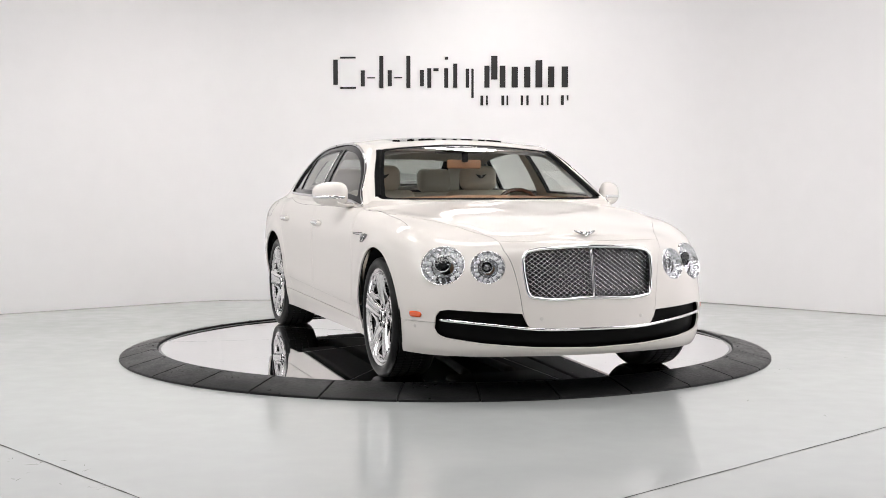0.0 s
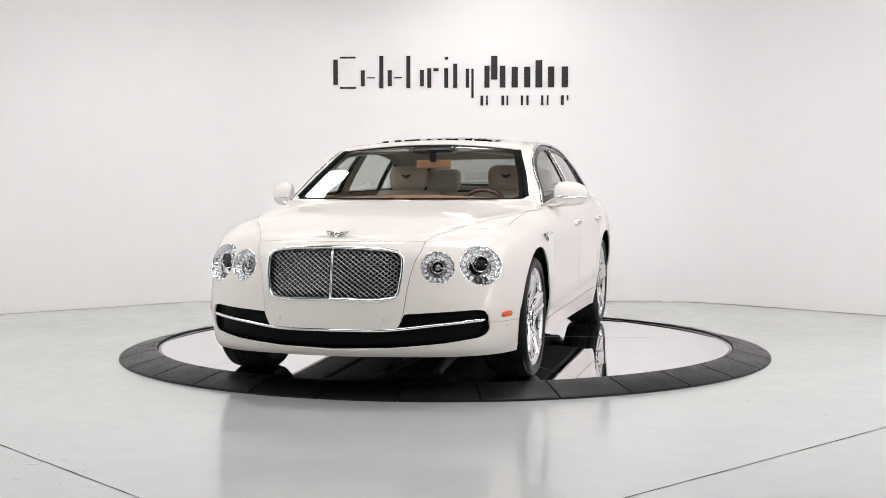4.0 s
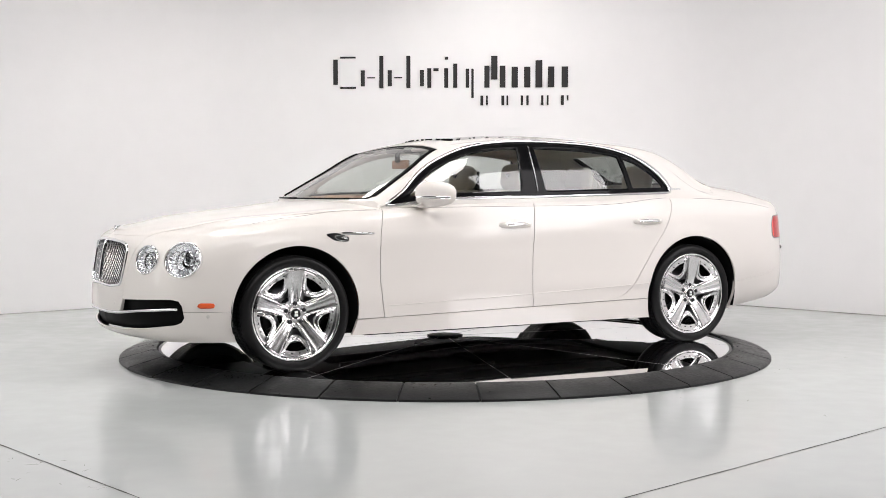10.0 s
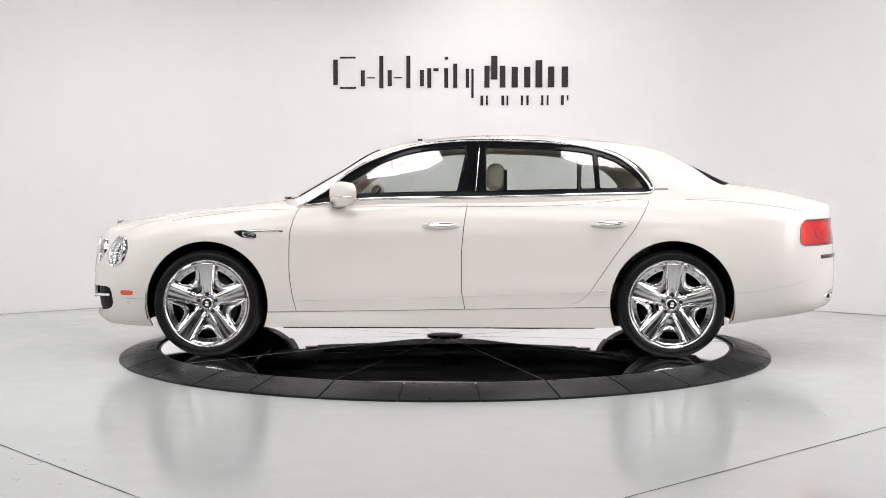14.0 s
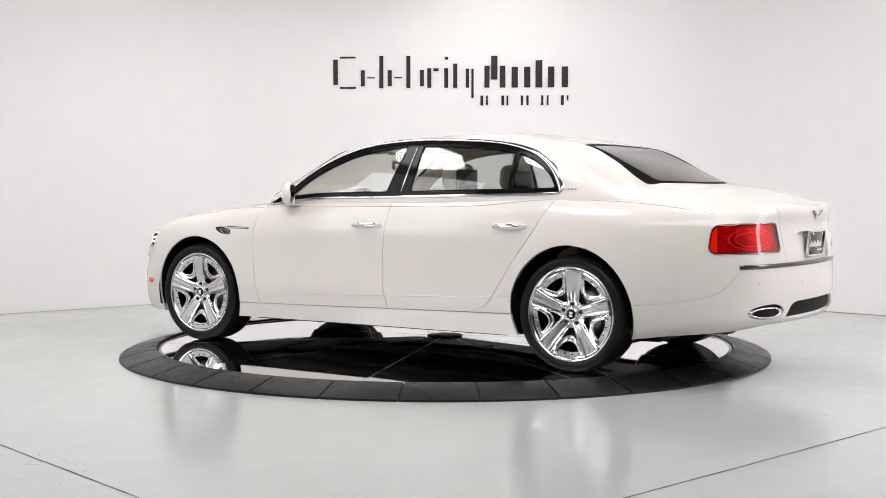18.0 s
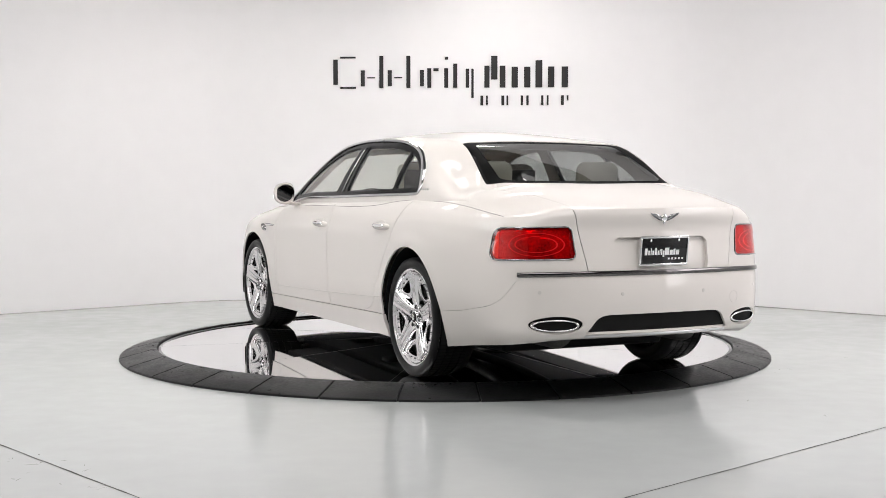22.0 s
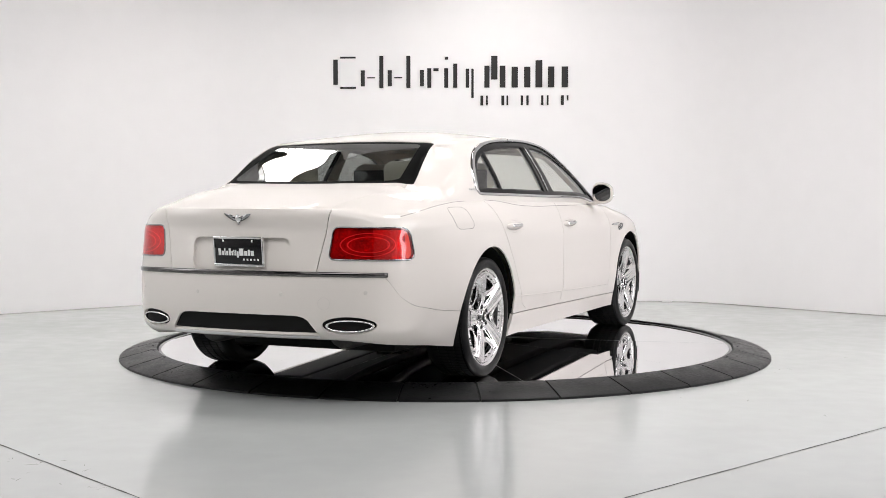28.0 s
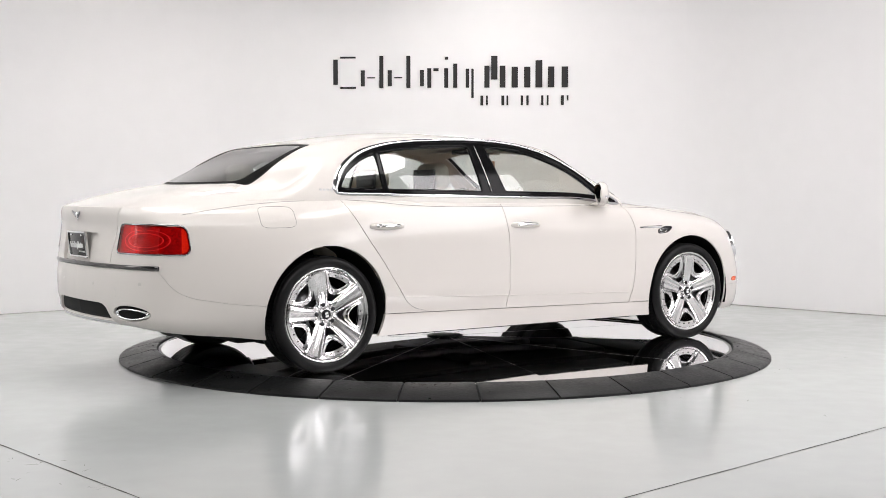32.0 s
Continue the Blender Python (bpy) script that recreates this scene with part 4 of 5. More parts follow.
black = shelled(offset(clip(all_side, pillar_zone), -0.006), 0.02)
part("window_frame", black, PILLAR, car, "gloss black window frame and pillar")
part("window_frame", flipped(black), PILLAR, car, "gloss black window frame and pillar")
PILLAR_LINING = material("cream_pillar_lining", (0.62, 0.585, 0.52), 0.7, grain=(6, 0.05))
lining = offset(clip(all_side, lambda p: pillar_zone(p) - 0.006), -0.034)
part("pillar_lining", (lining[0], [f[::-1] for f in lining[1]]), PILLAR_LINING, car, "cream inner pillar lining")
part("pillar_lining", flipped((lining[0], [f[::-1] for f in lining[1]])), PILLAR_LINING, car, "cream inner pillar lining")
for nm, f1, f2 in panes:
    g = offset(cut_all(all_side, lambda p: dlo(p) - INSET, f1, f2), -0.012)
    for gg in (g, flipped(g)):
        part(nm, gg, SIDEGLASS, car, "lightly tinted side glass")
path, nrms = [], []
for x, z in DLO:
    loc, n = on_side(x, z, TREE_C)
    path.append(loc + n * 0.001)
    nrms.append(n)
RIM_SECTION = [(-1.0, -0.006), (-1.0, 0.003), (-0.5, 0.007), (0.5, 0.007), (1.0, 0.003), (1.0, -0.006)]
rim_v, rim_n = [], len(path)
for k in range(rim_n):
    q, n = path[k], nrms[k]
    tan = (path[(k + 1) % rim_n] - path[k - 1]).normalized()
    side = tan.cross(n).normalized()
    # broad down the rear pillar, thin along the belt and the roof
    w = 0.0095 + 0.012 * float(smooth_at(-q.x, [0.9, 1.2, 1.36, 1.43], [0.0, 0.6, 1.0, 0.7]) if q.z > 1.09 else 0.0)
    rim_v += [q + side * a * w + n * b for a, b in RIM_SECTION]
rim = (rim_v, [[k * 6 + j, k * 6 + (j + 1) % 6, (k + 1) % rim_n * 6 + (j + 1) % 6, (k + 1) % rim_n * 6 + j] for k in range(rim_n) for j in range(6)])
RAIL = material("window_rail_chrome", (0.55, 0.55, 0.56), 0.07, 1.0)
part("window_surround", rim, RAIL, car, "bright chrome window surround")
part("window_surround", flipped(rim), RAIL, car, "bright chrome window surround")
for x0, x1 in ((-0.245, -0.232),):
    pts = [on_side(x0 + 0.03 * (z - 1.06) / -0.35, z, TREE_C) for z in np.linspace(1.10, 1.40, 8)]
    g = sweep([q[0] + q[1] * 0.0 for q in pts], [(-0.002, -0.004), (-0.002, 0.002), (0.002, 0.002), (0.002, -0.004)], [q[1] for q in pts])
    part("pillar_trim", g, CHROME, car)
    part("pillar_trim", flipped(g), CHROME, car)


def line_on(pts, normals, width=0.0016):
    return sweep([q + n * 0.0004 for q, n in zip(pts, normals)], [(-width, -0.002), (-width, 0.0006), (width, 0.0006), (width, -0.002)], normals)


# shade of the shoulder crease drawn as fine dark lines, and the bonnet seam
cr = [on_side(x, z) for x, z in spline([(0.92, 0.992), (0.4, 0.995), (-0.2, 0.997), (-0.6, 0.998), (-0.95, 1.012), (-1.2, 1.037), (-1.36, 1.046)], 60)]
cr2 = [on_side(x, z) for x, z in spline([(-1.40, 1.045), (-1.84, 1.034), (-2.08, 1.013), (-2.26, 0.989), (-2.40, 0.966)], 40)]
cr3 = [on_top(x, y) for x, y in spline([(0.955, 0.872), (1.1, 0.862), (1.232, 0.846), (1.44, 0.836), (1.6, 0.829), (1.70, 0.833), (1.78, 0.836)], 60)]
for nm, pts in (("crease", cr), ("crease", cr2), ("bonnet_seam", cr3)):
    g = line_on([q[0] for q in pts], [q[1] for q in pts], 0.0009)
    part(nm, g, DARKLINE, car)
    part(nm, flipped(g), DARKLINE, car)

# the low swage line pressed into the doors and the rear quarter
SWAGE_X, SWAGE_Z = [-1.15, -0.956, -0.168, 0.532, 0.935], [0.452, 0.439, 0.410, 0.390, 0.380]
for x0, x1 in ((0.930, -0.150), (-0.166, -0.985), (-1.0, -1.125)):
    sw_pts = [on_side(x, float(smooth_at(x, SWAGE_X, SWAGE_Z))) for x in np.linspace(x0, x1, 30)]
    bead = sweep([q[0] for q in sw_pts], [(-0.005, -0.002), (-0.004, 0.0002), (0.0, 0.0022), (0.0045, 0.0004), (0.005, -0.002)], [q[1] for q in sw_pts])
    part("swage_line", bead, PEARL, car, sharp=20)
    part("swage_line", flipped(bead), PEARL, car, sharp=20)

# fuel flap, on the right flank only
fl = []
for k in range(40):
    a = 2 * math.pi * k / 40
    cx, cz = math.cos(a), math.sin(a)
    r = 1 / (abs(cx) ** 5 + abs(cz) ** 5) ** 0.2
    fl.append(on_side(-1.855 + 0.112 * r * cx, 0.948 + 0.062 * r * cz))
g = sweep([q[0] + q[1] * 0.0004 for q in fl], [(-0.0009, -0.002), (-0.0009, 0.0005), (0.0009, 0.0005), (0.0009, -0.002)], [q[1] for q in fl], closed=True)
part("fuel_flap", flipped(g), DARKLINE, car, "round-cornered fuel flap outline")

# ------------------------------------------------------------------ front end
BLACKMESH = material("black_mesh", (0.004, 0.004, 0.004), 0.5, spec=0.08)
back = cut_all(GB, lambda p: p[0] - 1.9, lambda p: sdf_poly(p[1], p[2], OPENING) + 0.015, lambda p: p[4] - 0.02)
part("front_intake", offset(both(back), -0.035), BLACKMESH, car, "black mesh lower intake")
pts = [on_front(y, z) for y, z in spline([(0.0, 0.354), (0.327, 0.358), (0.53, 0.379), (0.7, 0.394), (0.792, 0.401)], 60)]
half = [q[0] + q[1] * -0.004 for q in pts]
nn = [q[1] for q in pts]
full = [Vector((v.x, -v.y, v.z)) for v in half[:0:-1]] + half
fn = [Vector((v.x, -v.y, v.z)) for v in nn[:0:-1]] + nn
part("bumper_blade", sweep(full, [(-0.009, -0.008), (-0.009, 0.004), (-0.004, 0.010), (0.004, 0.010), (0.009, 0.004), (0.009, -0.008)], fn), CHROME, car, "polished chrome bumper blade")
# grille: frame, mesh of crossed bars, middle bar
gback = cut_all(GB, lambda p: p[0] - 1.9, lambda p: sdf_poly(p[1], p[2], GRILLE) + 0.01)
grille = part("grille", offset(both(gback), -0.045), BLACKMESH, car, "bright diamond-mesh radiator grille over black")
outline = [(y, z) for y, z in GRILLE if y >= 0]
outline = spline(outline, 80)
pts = [on_front(y, z) for y, z in outline]
fp = [q[0] + q[1] * 0.0 for q in pts]
path = fp + [Vector((v.x, -v.y, v.z)) for v in fp[-2:0:-1]]
nrm = [Vector((1, 0, 0.12)).normalized()] * len(path)
part("grille_frame", sweep(path, [(-0.009, -0.03), (-0.009, 0.002), (-0.004, 0.008), (0.004, 0.008), (0.009, 0.002), (0.009, -0.03)], nrm, closed=True), CHROME, grille, "chrome grille frame")
MESHMETAL = material("grille_mesh_metal", (0.44, 0.44, 0.45), 0.14, 1.0)
GR2 = np.array([(y, z) for y, z in GRILLE if y >= 0] + [(-y, z) for y, z in GRILLE[::-1] if y >= 0])
ang = math.atan2(0.0245, 0.033)
for fam in (1, -1):
    geos = []
    d = np.array([math.cos(ang), fam * math.sin(ang)])
    nvec = np.array([-d[1], d[0]])
    pitch = 0.033 * math.sin(ang)
    for k in range(-40, 41):
        c0 = np.array([0.0, 0.66]) + nvec * pitch * k
        ts = np.linspace(-0.6, 0.6, 500)
        q = c0 + ts[:, None] * d
        ins = sdf_poly(q[:, 0], q[:, 1], GR2) > -0.004
        if ins.sum() < 4:
            continue
        a, b = ts[ins][0], ts[ins][-1]
        n = max(3, int((b - a) / 0.06))
        run = []
        for t in np.linspace(a, b, n):
            yy, zz = c0 + t * d
            loc, _ = on_front(abs(yy), min(max(zz, 0.5), 0.82))
            run.append(Vector((loc.x - 0.014 - 0.003 * fam, yy, zz)))
        geos.append(sweep(run, [(-0.0023, -0.005), (-0.0023, 0.0), (-0.0009, 0.0021), (0.0009, 0.0021), (0.0023, 0.0), (0.0023, -0.005)], [Vector((1, 0, 0))] * n))
    part("grille_mesh", joined(*geos), MESHMETAL, grille, "crossed bright metal mesh bars")
pts = [on_front(0.0, z) for z in np.linspace(0.525, 0.80, 10)]
part("grille_bar", sweep([q[0] for q in pts], [(-0.006, -0.02), (-0.006, 0.0), (0.0, 0.005), (0.006, 0.0), (0.006, -0.02)], [Vector((1, 0, 0))] * 10), CHROME, grille, "chrome upright middle bar")

DARKCHROME = material("dark_chrome", (0.34, 0.34, 0.35), 0.18, 1.0)
# round headlamps
LENS = glass("lamp_cover_glass", (0.93, 0.94, 0.95), 0.65)
REFLECT = material("lamp_reflector", (0.88, 0.88, 0.90), 0.20, 1.0, grain=(60, 0.06))
BULB = material("lamp_projector", (0.012, 0.012, 0.014), 0.03, spec=0.35)
LED = material("lamp_led_cell", (0.74, 0.74, 0.76), 0.12, coat=1.0)
# dark copy of the chrome: shade inside the lamps put into the colour
DIMCHROME = material("lamp_shadow_chrome", (0.12, 0.12, 0.125), 0.15, 1.0)


def fluted_bowl(r, n=96, flutes=24):
    """A lamp bowl with radial flutes."""
    prof = ((0.955, -0.004, 0.0), (0.90, -0.020, 0.3), (0.80, -0.034, 1.0), (0.62, -0.046, 1.0), (0.46, -0.054, 0.5), (0.36, -0.056, 0.0))
    vs = []
    for k in range(n):
        a = 2 * math.pi * k / n
        wave = abs(math.sin(a * flutes / 2)) ** 0.7
        vs += [Vector((r * q * math.cos(a), y + 0.011 * f * wave, r * q * math.sin(a))) for q, y, f in prof]
    return vs, [[k * 6 + j, k * 6 + j + 1, (k + 1) % n * 6 + j + 1, (k + 1) % n * 6 + j] for k in range(n) for j in range(5)]


def headlamp(m, w, r, projector, shift):
    m = m @ Matrix.Diagonal((w / r, 1, 1, 1))
    lamp = part("headlamp", moved(lathe([(r * 1.02, -0.06), (r * 1.03, -0.004), (r * 1.01, 0.006), (r * 0.975, 0.007), (r * 0.955, -0.002), (r * 0.95, -0.012)], 56), m), CHROME, car, "round chrome-ringed headlamp")
    part("reflector", moved(fluted_bowl(r), m), REFLECT, lamp, "bright fluted reflector")
    part("cover", moved(lathe([(r * 0.965, 0.002), (r * 0.8, 0.010), (r * 0.5, 0.016), (r * 0.2, 0.018), (0.0, 0.018)], 40), m), LENS, lamp, "clear domed cover").visible_shadow = False
    c = m.translation
    ahead = Matrix.Translation(c) @ Vector((1, 0.22 if c.y > 0 else -0.22, 0)).normalized().to_track_quat("Y", "Z").to_matrix().to_4x4()
    size = 1.0 if projector else 0.88
    pm = ahead @ Matrix.Translation((0, -0.044, shift * r)) @ Matrix.Diagonal((size, 1, size, 1))
    part("projector", moved(lathe([(r * 0.46, -0.03), (r * 0.46, 0.006), (r * 0.43, 0.014), (r * 0.39, 0.015), (r * 0.36, 0.008), (r * 0.33, -0.002)], 40), pm), CHROME, lamp, "chrome projector ring")
    part("projector_bowl", moved(lathe([(r * 0.37, 0.006), (r * 0.33, -0.004), (r * 0.26, -0.008), (r * 0.2, -0.006)], 32), pm), DIMCHROME, lamp)
    part("projector_lens", moved(lathe([(r * 0.29, -0.006), (r * 0.25, 0.010), (r * 0.15, 0.018), (0.0, 0.021)], 28), pm), BULB if projector else DARKCHROME, lamp, "dark projector lens" if projector else "dull lamp bowl")
    part("lamp_brow", moved(box(-r * 0.42, r * 0.30, 0.002, 0.012, -r * 0.075, -r * 0.03, 0.0015), pm), CHROME, lamp)
    for k in range(16):
        a = 2 * math.pi * (k + 0.5) / 16 - math.pi / 2
        turn_m = m @ Matrix.Rotation(a, 4, "Y") @ Matrix.Translation((r * 0.70, -0.036, 0))
        cell = part("led_cell", moved(box(-r * 0.105, r * 0.105, 0.0, 0.012, -r * 0.075, r * 0.075, 0.002), turn_m), LED, lamp)
        part("cell_shade", moved(box(-r * 0.15, -r * 0.108, 0.0, 0.010, -r * 0.085, r * 0.085, 0.001), turn_m), DIMCHROME, cell)
    if projector:
        low = [Vector((r * q * math.cos(a), -0.024, r * q * math.sin(a))) for a in np.linspace(radians(-118), radians(-62), 12) for q in (0.58, 0.92)]
        part("lower_bowl", moved((low, grid_faces(12, 2)), m), DIMCHROME, lamp, "lower lamp bowl with its shade put into the colour")
    return lamp


for sd in (1, -1):
    for (m, w, h), proj, sh in ((LAMPS[0], True, 0.08), (LAMPS[1], False, 0.0)):
        if sd < 0:
            m = Matrix.Diagonal((1, -1, 1, 1)) @ m @ Matrix.Diagonal((-1, 1, 1, 1))
        headlamp(m, w, h, proj, sh)


def disc_on(loc, n, r, h, mat, name, parent, label="", seg=20):
    m = Matrix.Translation(loc) @ n.to_track_quat("Y", "Z").to_matrix().to_4x4()
    return part(name, moved(lathe([(r, -0.003), (r, h * 0.7), (r * 0.85, h), (0.0, h)], seg), m), mat, parent, label)


def flip_v(v):
    return Vector((v.x, -v.y, v.z))


SENSOR = material("sensor_ring", (0.60, 0.57, 0.54), 0.3)
for y, z in ((0.297, 0.415),):
    loc, n = on_front(y, z)
    disc_on(loc, n, 0.0105, 0.0015, SENSOR, "parking_sensor", car)
    disc_on(flip_v(loc), flip_v(n), 0.0105, 0.0015, SENSOR, "parking_sensor", car)
for y, z in ((0.70, 0.573), (0.262, 0.56)):
    loc, n = on_rear(y, z)
    disc_on(loc, n, 0.0105, 0.0015, SENSOR, "parking_sensor", car)
    disc_on(flip_v(loc), flip_v(n), 0.0105, 0.0015, SENSOR, "parking_sensor", car)
loc, n = on_side(2.07, 0.36)
disc_on(loc, n, 0.011, 0.0015, SENSOR, "parking_sensor", car)
disc_on(flip_v(loc), flip_v(n), 0.011, 0.0015, SENSOR, "parking_sensor", car)
loc, n = on_rear(0.496, 0.515)
m = Matrix.Translation(flip_v(loc)) @ flip_v(n).to_track_quat("Y", "Z").to_matrix().to_4x4()
part("tow_cover", moved(lathe([(0.033, -0.002), (0.033, 0.0008), (0.0315, 0.0008), (0.0315, -0.002)], 28), m), SENSOR, car, "round towing-eye cover outline")

# orange side markers
AMBER = material("amber_lens", (0.75, 0.10, 0.02), 0.15, coat=0.6)
mk = cut_all(GB, lambda p: np.where(p[0] > 1.9, sdf_round(p[0] - 2.0815, p[2] - 0.424, 0.047, 0.0155, 0.0155), -1))
mk = shelled(offset(mk, 0.004), 0.008)
part("side_marker", mk, AMBER, car, "orange front side marker lens")
part("side_marker", flipped(mk), AMBER, car, "orange front side marker lens")


# winged emblems as plain shapes
def emblem(loc, n, up, span, parent_label):
    x = up.cross(n).normalized()
    m = Matrix((x, up, n)).transposed().to_4x4()
    m.translation = loc
    wing = [(0.16, 0.10), (0.45, 0.26), (1.0, 0.36), (0.92, 0.22), (0.66, 0.02), (0.40, -0.12), (0.16, -0.20)]
    s2 = span / 2
    em = part("emblem", moved(lathe([(s2 * 0.22, 0.0), (s2 * 0.22, 0.004), (s2 * 0.15, 0.006), (0.0, 0.006)], 20, "z"), m), CHROME, car, parent_label)
    for sgn in (1, -1):
        g = prism([(sgn * a * s2, b * s2 * 0.9) for a, b in (wing if sgn > 0 else wing[::-1])], 0.0, 0.003)
        part("wing", moved(g, m), DARKCHROME, em)
    part("wing_tip", moved(prism([(-0.12 * s2, -0.2 * s2), (0.0, -0.42 * s2), (0.12 * s2, -0.2 * s2)], 0.0, 0.003), m), CHROME, em)


loc, n = on_rear(0.0, 0.957)
emblem(loc + n * 0.002, n, (Vector((0, 0, 1)) - n * n.z).normalized(), 0.175, "chrome winged emblem on the boot lid")
loc, n = on_top(2.385, 0.0)
emblem(loc + Vector((0, 0, 0.012)), Vector((0.75, 0, 0.66)).normalized(), Vector((-0.66, 0, 0.75)), 0.13, "chrome winged emblem on the bonnet")

# ------------------------------------------------------------------ rear end
REDLENS = glass("red_lens_glass", (0.88, 0.05, 0.06), 1.0)
REDBACK = material("red_lamp_reflector", (0.86, 0.10, 0.11), 0.16, 0.6, coat=0.5, grain=(11, 0.6), bump=(18, 0.012))
REDDARK = material("dark_red_lamp_wall", (0.10, 0.004, 0.006), 0.35)
REDLIGHT = material("red_light_guide", (0.85, 0.30, 0.30), 0.15, coat=0.8)
AMBERBACK = material("amber_reflector", (0.95, 0.42, 0.10), 0.3)


def lamp_oval(rx, rz):
    return lambda p: np.where(p[0] < -1.9, 1 - np.hypot((p[3] - TAIL_MID - 0.03) / rx, (p[2] - 0.822) / rz), -1) * rz


tl = cut_all(GB, lambda p: tail_lamp_shape(p) - 0.002)
ringlamp = cut_all(GB, lambda p: tail_lamp_shape(p) - 0.0005, lambda p: 0.006 - tail_lamp_shape(p))
core = cut_all(GB, lambda p: tail_lamp_shape(p) - 0.008)
wall_zone = cut_all(GB, lambda p: tail_lamp_shape(p) - 0.003, lambda p: 0.011 - tail_lamp_shape(p))
bulge = cut_all(GB, lamp_oval(0.12, 0.04))
reflex = cut_all(GB, lambda p: tail_lamp_shape(p) - 0.014, lambda p: TAIL_MID - TAIL_HALF + 0.048 - p[3])
for f in (lambda g: g, flipped):
    lamp = part("tail_lamp", f(offset(core, -0.009)), REDBACK, car, "glossy red wraparound tail lamp")
    part("lamp_wall", f(shelled(offset(wall_zone, -0.003), 0.008)), REDDARK, lamp, "dark red inner edge")
    part("reflex", f(offset(reflex, -0.006)), AMBERBACK, lamp, "amber side reflector")
    part("chrome_edge", f(shelled(offset(ringlamp, 0.005), 0.014)), DARKCHROME, lamp, "thin dark chrome lamp edge")
    part("lamp_bulge", f(shelled(offset(bulge, -0.004), 0.006)), REDBACK, lamp, "oval inner lamp element")
    for rx, rz in ((0.165, 0.062), (0.125, 0.043)):
        loop = cut_all(GB, lamp_oval(rx, rz), lambda p: 0.0035 - lamp_oval(rx, rz)(p))
        part("light_guide", f(offset(loop, -0.0015 if rx < 0.15 else -0.006)), REDLIGHT, lamp, "bright red light guide")
    part("lens", f(offset(tl, 0.003)), REDLENS, lamp, "clear red glossy lens").visible_shadow = False
# chrome darkened so that its colour carries the strip's dark reflection
STRIP = material("dark_reflection_chrome", (0.13, 0.125, 0.125), 0.07, 1.0)
pts = [on_rear(y, z) for y, z in spline([(0.0, 0.668), (0.3, 0.668), (0.6, 0.667), (0.73, 0.664), (0.785, 0.662)], 50)]
half = [q[0] for q in pts]
nn = [Vector((q[1].x, q[1].y, -0.02)).normalized() for q in pts]
full = [flip_v(v) for v in half[:0:-1]] + half
fnn = [flip_v(v) for v in nn[:0:-1]] + nn
part("boot_strip", sweep(full, [(-0.013, -0.01)] + [(-0.013 * math.cos(a), 0.002 + 0.008 * math.sin(a)) for a in np.linspace(0, math.pi, 9)] + [(0.013, -0.01)], fnn), STRIP, car, "dark-reflecting chrome boot strip")
# exhaust tips
for sd in (1, -1):
    ell = []
    for k in range(40):
        a = 2 * math.pi * k / 40
        loc, n = on_rear(0.612 + 0.112 * math.cos(a), 0.396 + 0.029 * math.sin(a))
        ell.append(loc + Vector((0.004, 0, 0)))
    tip = sweep(ell, [(-0.004, -0.10), (-0.004, 0.0), (0.0, 0.004), (0.004, 0.0), (0.004, -0.10)], [Vector((-1, 0, 0))] * 40, closed=True)
    hole = clip(GB, lambda p: exhaust(p, 0.02))
    ex = part("exhaust_tip", tip if sd > 0 else flipped(tip), CHROME, car, "oval chrome exhaust tip")
    hb = offset(hole, -0.05)
    part("exhaust_recess", hb if sd > 0 else flipped(hb), DARK, ex, "black recess")
dif = cut_all(GB, lambda p: -2.2 - p[0], lambda p: sdf_poly(p[1], p[2], DIFFUSER) + 0.015)
part("rear_diffuser", offset(both(dif), -0.03), BLACKMESH, car, "black recessed rear diffuser")
SILVER = material("silver_trim", (0.62, 0.62, 0.63), 0.3, 0.9)
pts = [on_rear(y, 0.338) for y in np.linspace(-0.455, 0.455, 40)]
part("diffuser_lip", sweep([q[0] for q in pts], [(-0.010, -0.02), (-0.010, 0.002), (0.0, 0.006), (0.010, 0.002), (0.010, -0.02)], [Vector((-1, 0, 0))] * 40), SILVER, car, "silver diffuser lip")

# dealer plate: black with plain white bars for its writing
lp, _ = on_rear(0.0, 0.78)
PLATE_X = lp.x - 0.004
tiltm = Matrix.Translation((PLATE_X + 0.006, 0, 0.782)) @ Matrix.Rotation(radians(-6), 4, "Y")
WHITE = material("white_print", (0.8, 0.8, 0.8), 0.4)
plate = part("number_plate", moved(box(-0.010, 0.0, -0.150, 0.150, -0.073, 0.073, 0.003), tiltm), BLACKGLOSS, car, "black dealer plate with white bars")
for a in ((-0.156, 0.156, 0.068, 0.080), (-0.156, 0.156, -0.080, -0.068), (-0.156, -0.146, -0.068, 0.068), (0.146, 0.156, -0.068, 0.068)):
    part("plate_frame", moved(box(-0.014, 0.004, a[0], a[1], a[2], a[3], 0.002), tiltm), CHROME, plate, "chrome plate frame")
yy = 0.125
for w, hgt, z0, gap in ((0.016, 0.036, -0.004, 0.006), (0.011, 0.024, -0.010, 0.005), (0.005, 0.038, -0.003, 0.006), (0.011, 0.024, -0.010, 0.005), (0.012, 0.038, -0.003, 0.005), (0.008, 0.024, -0.010, 0.005),
                        (0.005, 0.030, -0.007, 0.005), (0.007, 0.030, -0.007, 0.004), (0.010, 0.034, -0.016, 0.004), (0.026, 0.038, -0.003, 0.005), (0.019, 0.026, -0.009, 0.005), (0.012, 0.032, -0.006, 0.005), (0.019, 0.026, -0.009, 0.004)):
    part("plate_bar", moved(box(-0.0115, -0.009, yy - w, yy, z0 - hgt / 2, z0 + hgt / 2), tiltm), WHITE, plate, smooth=False)
    yy -= w + gap
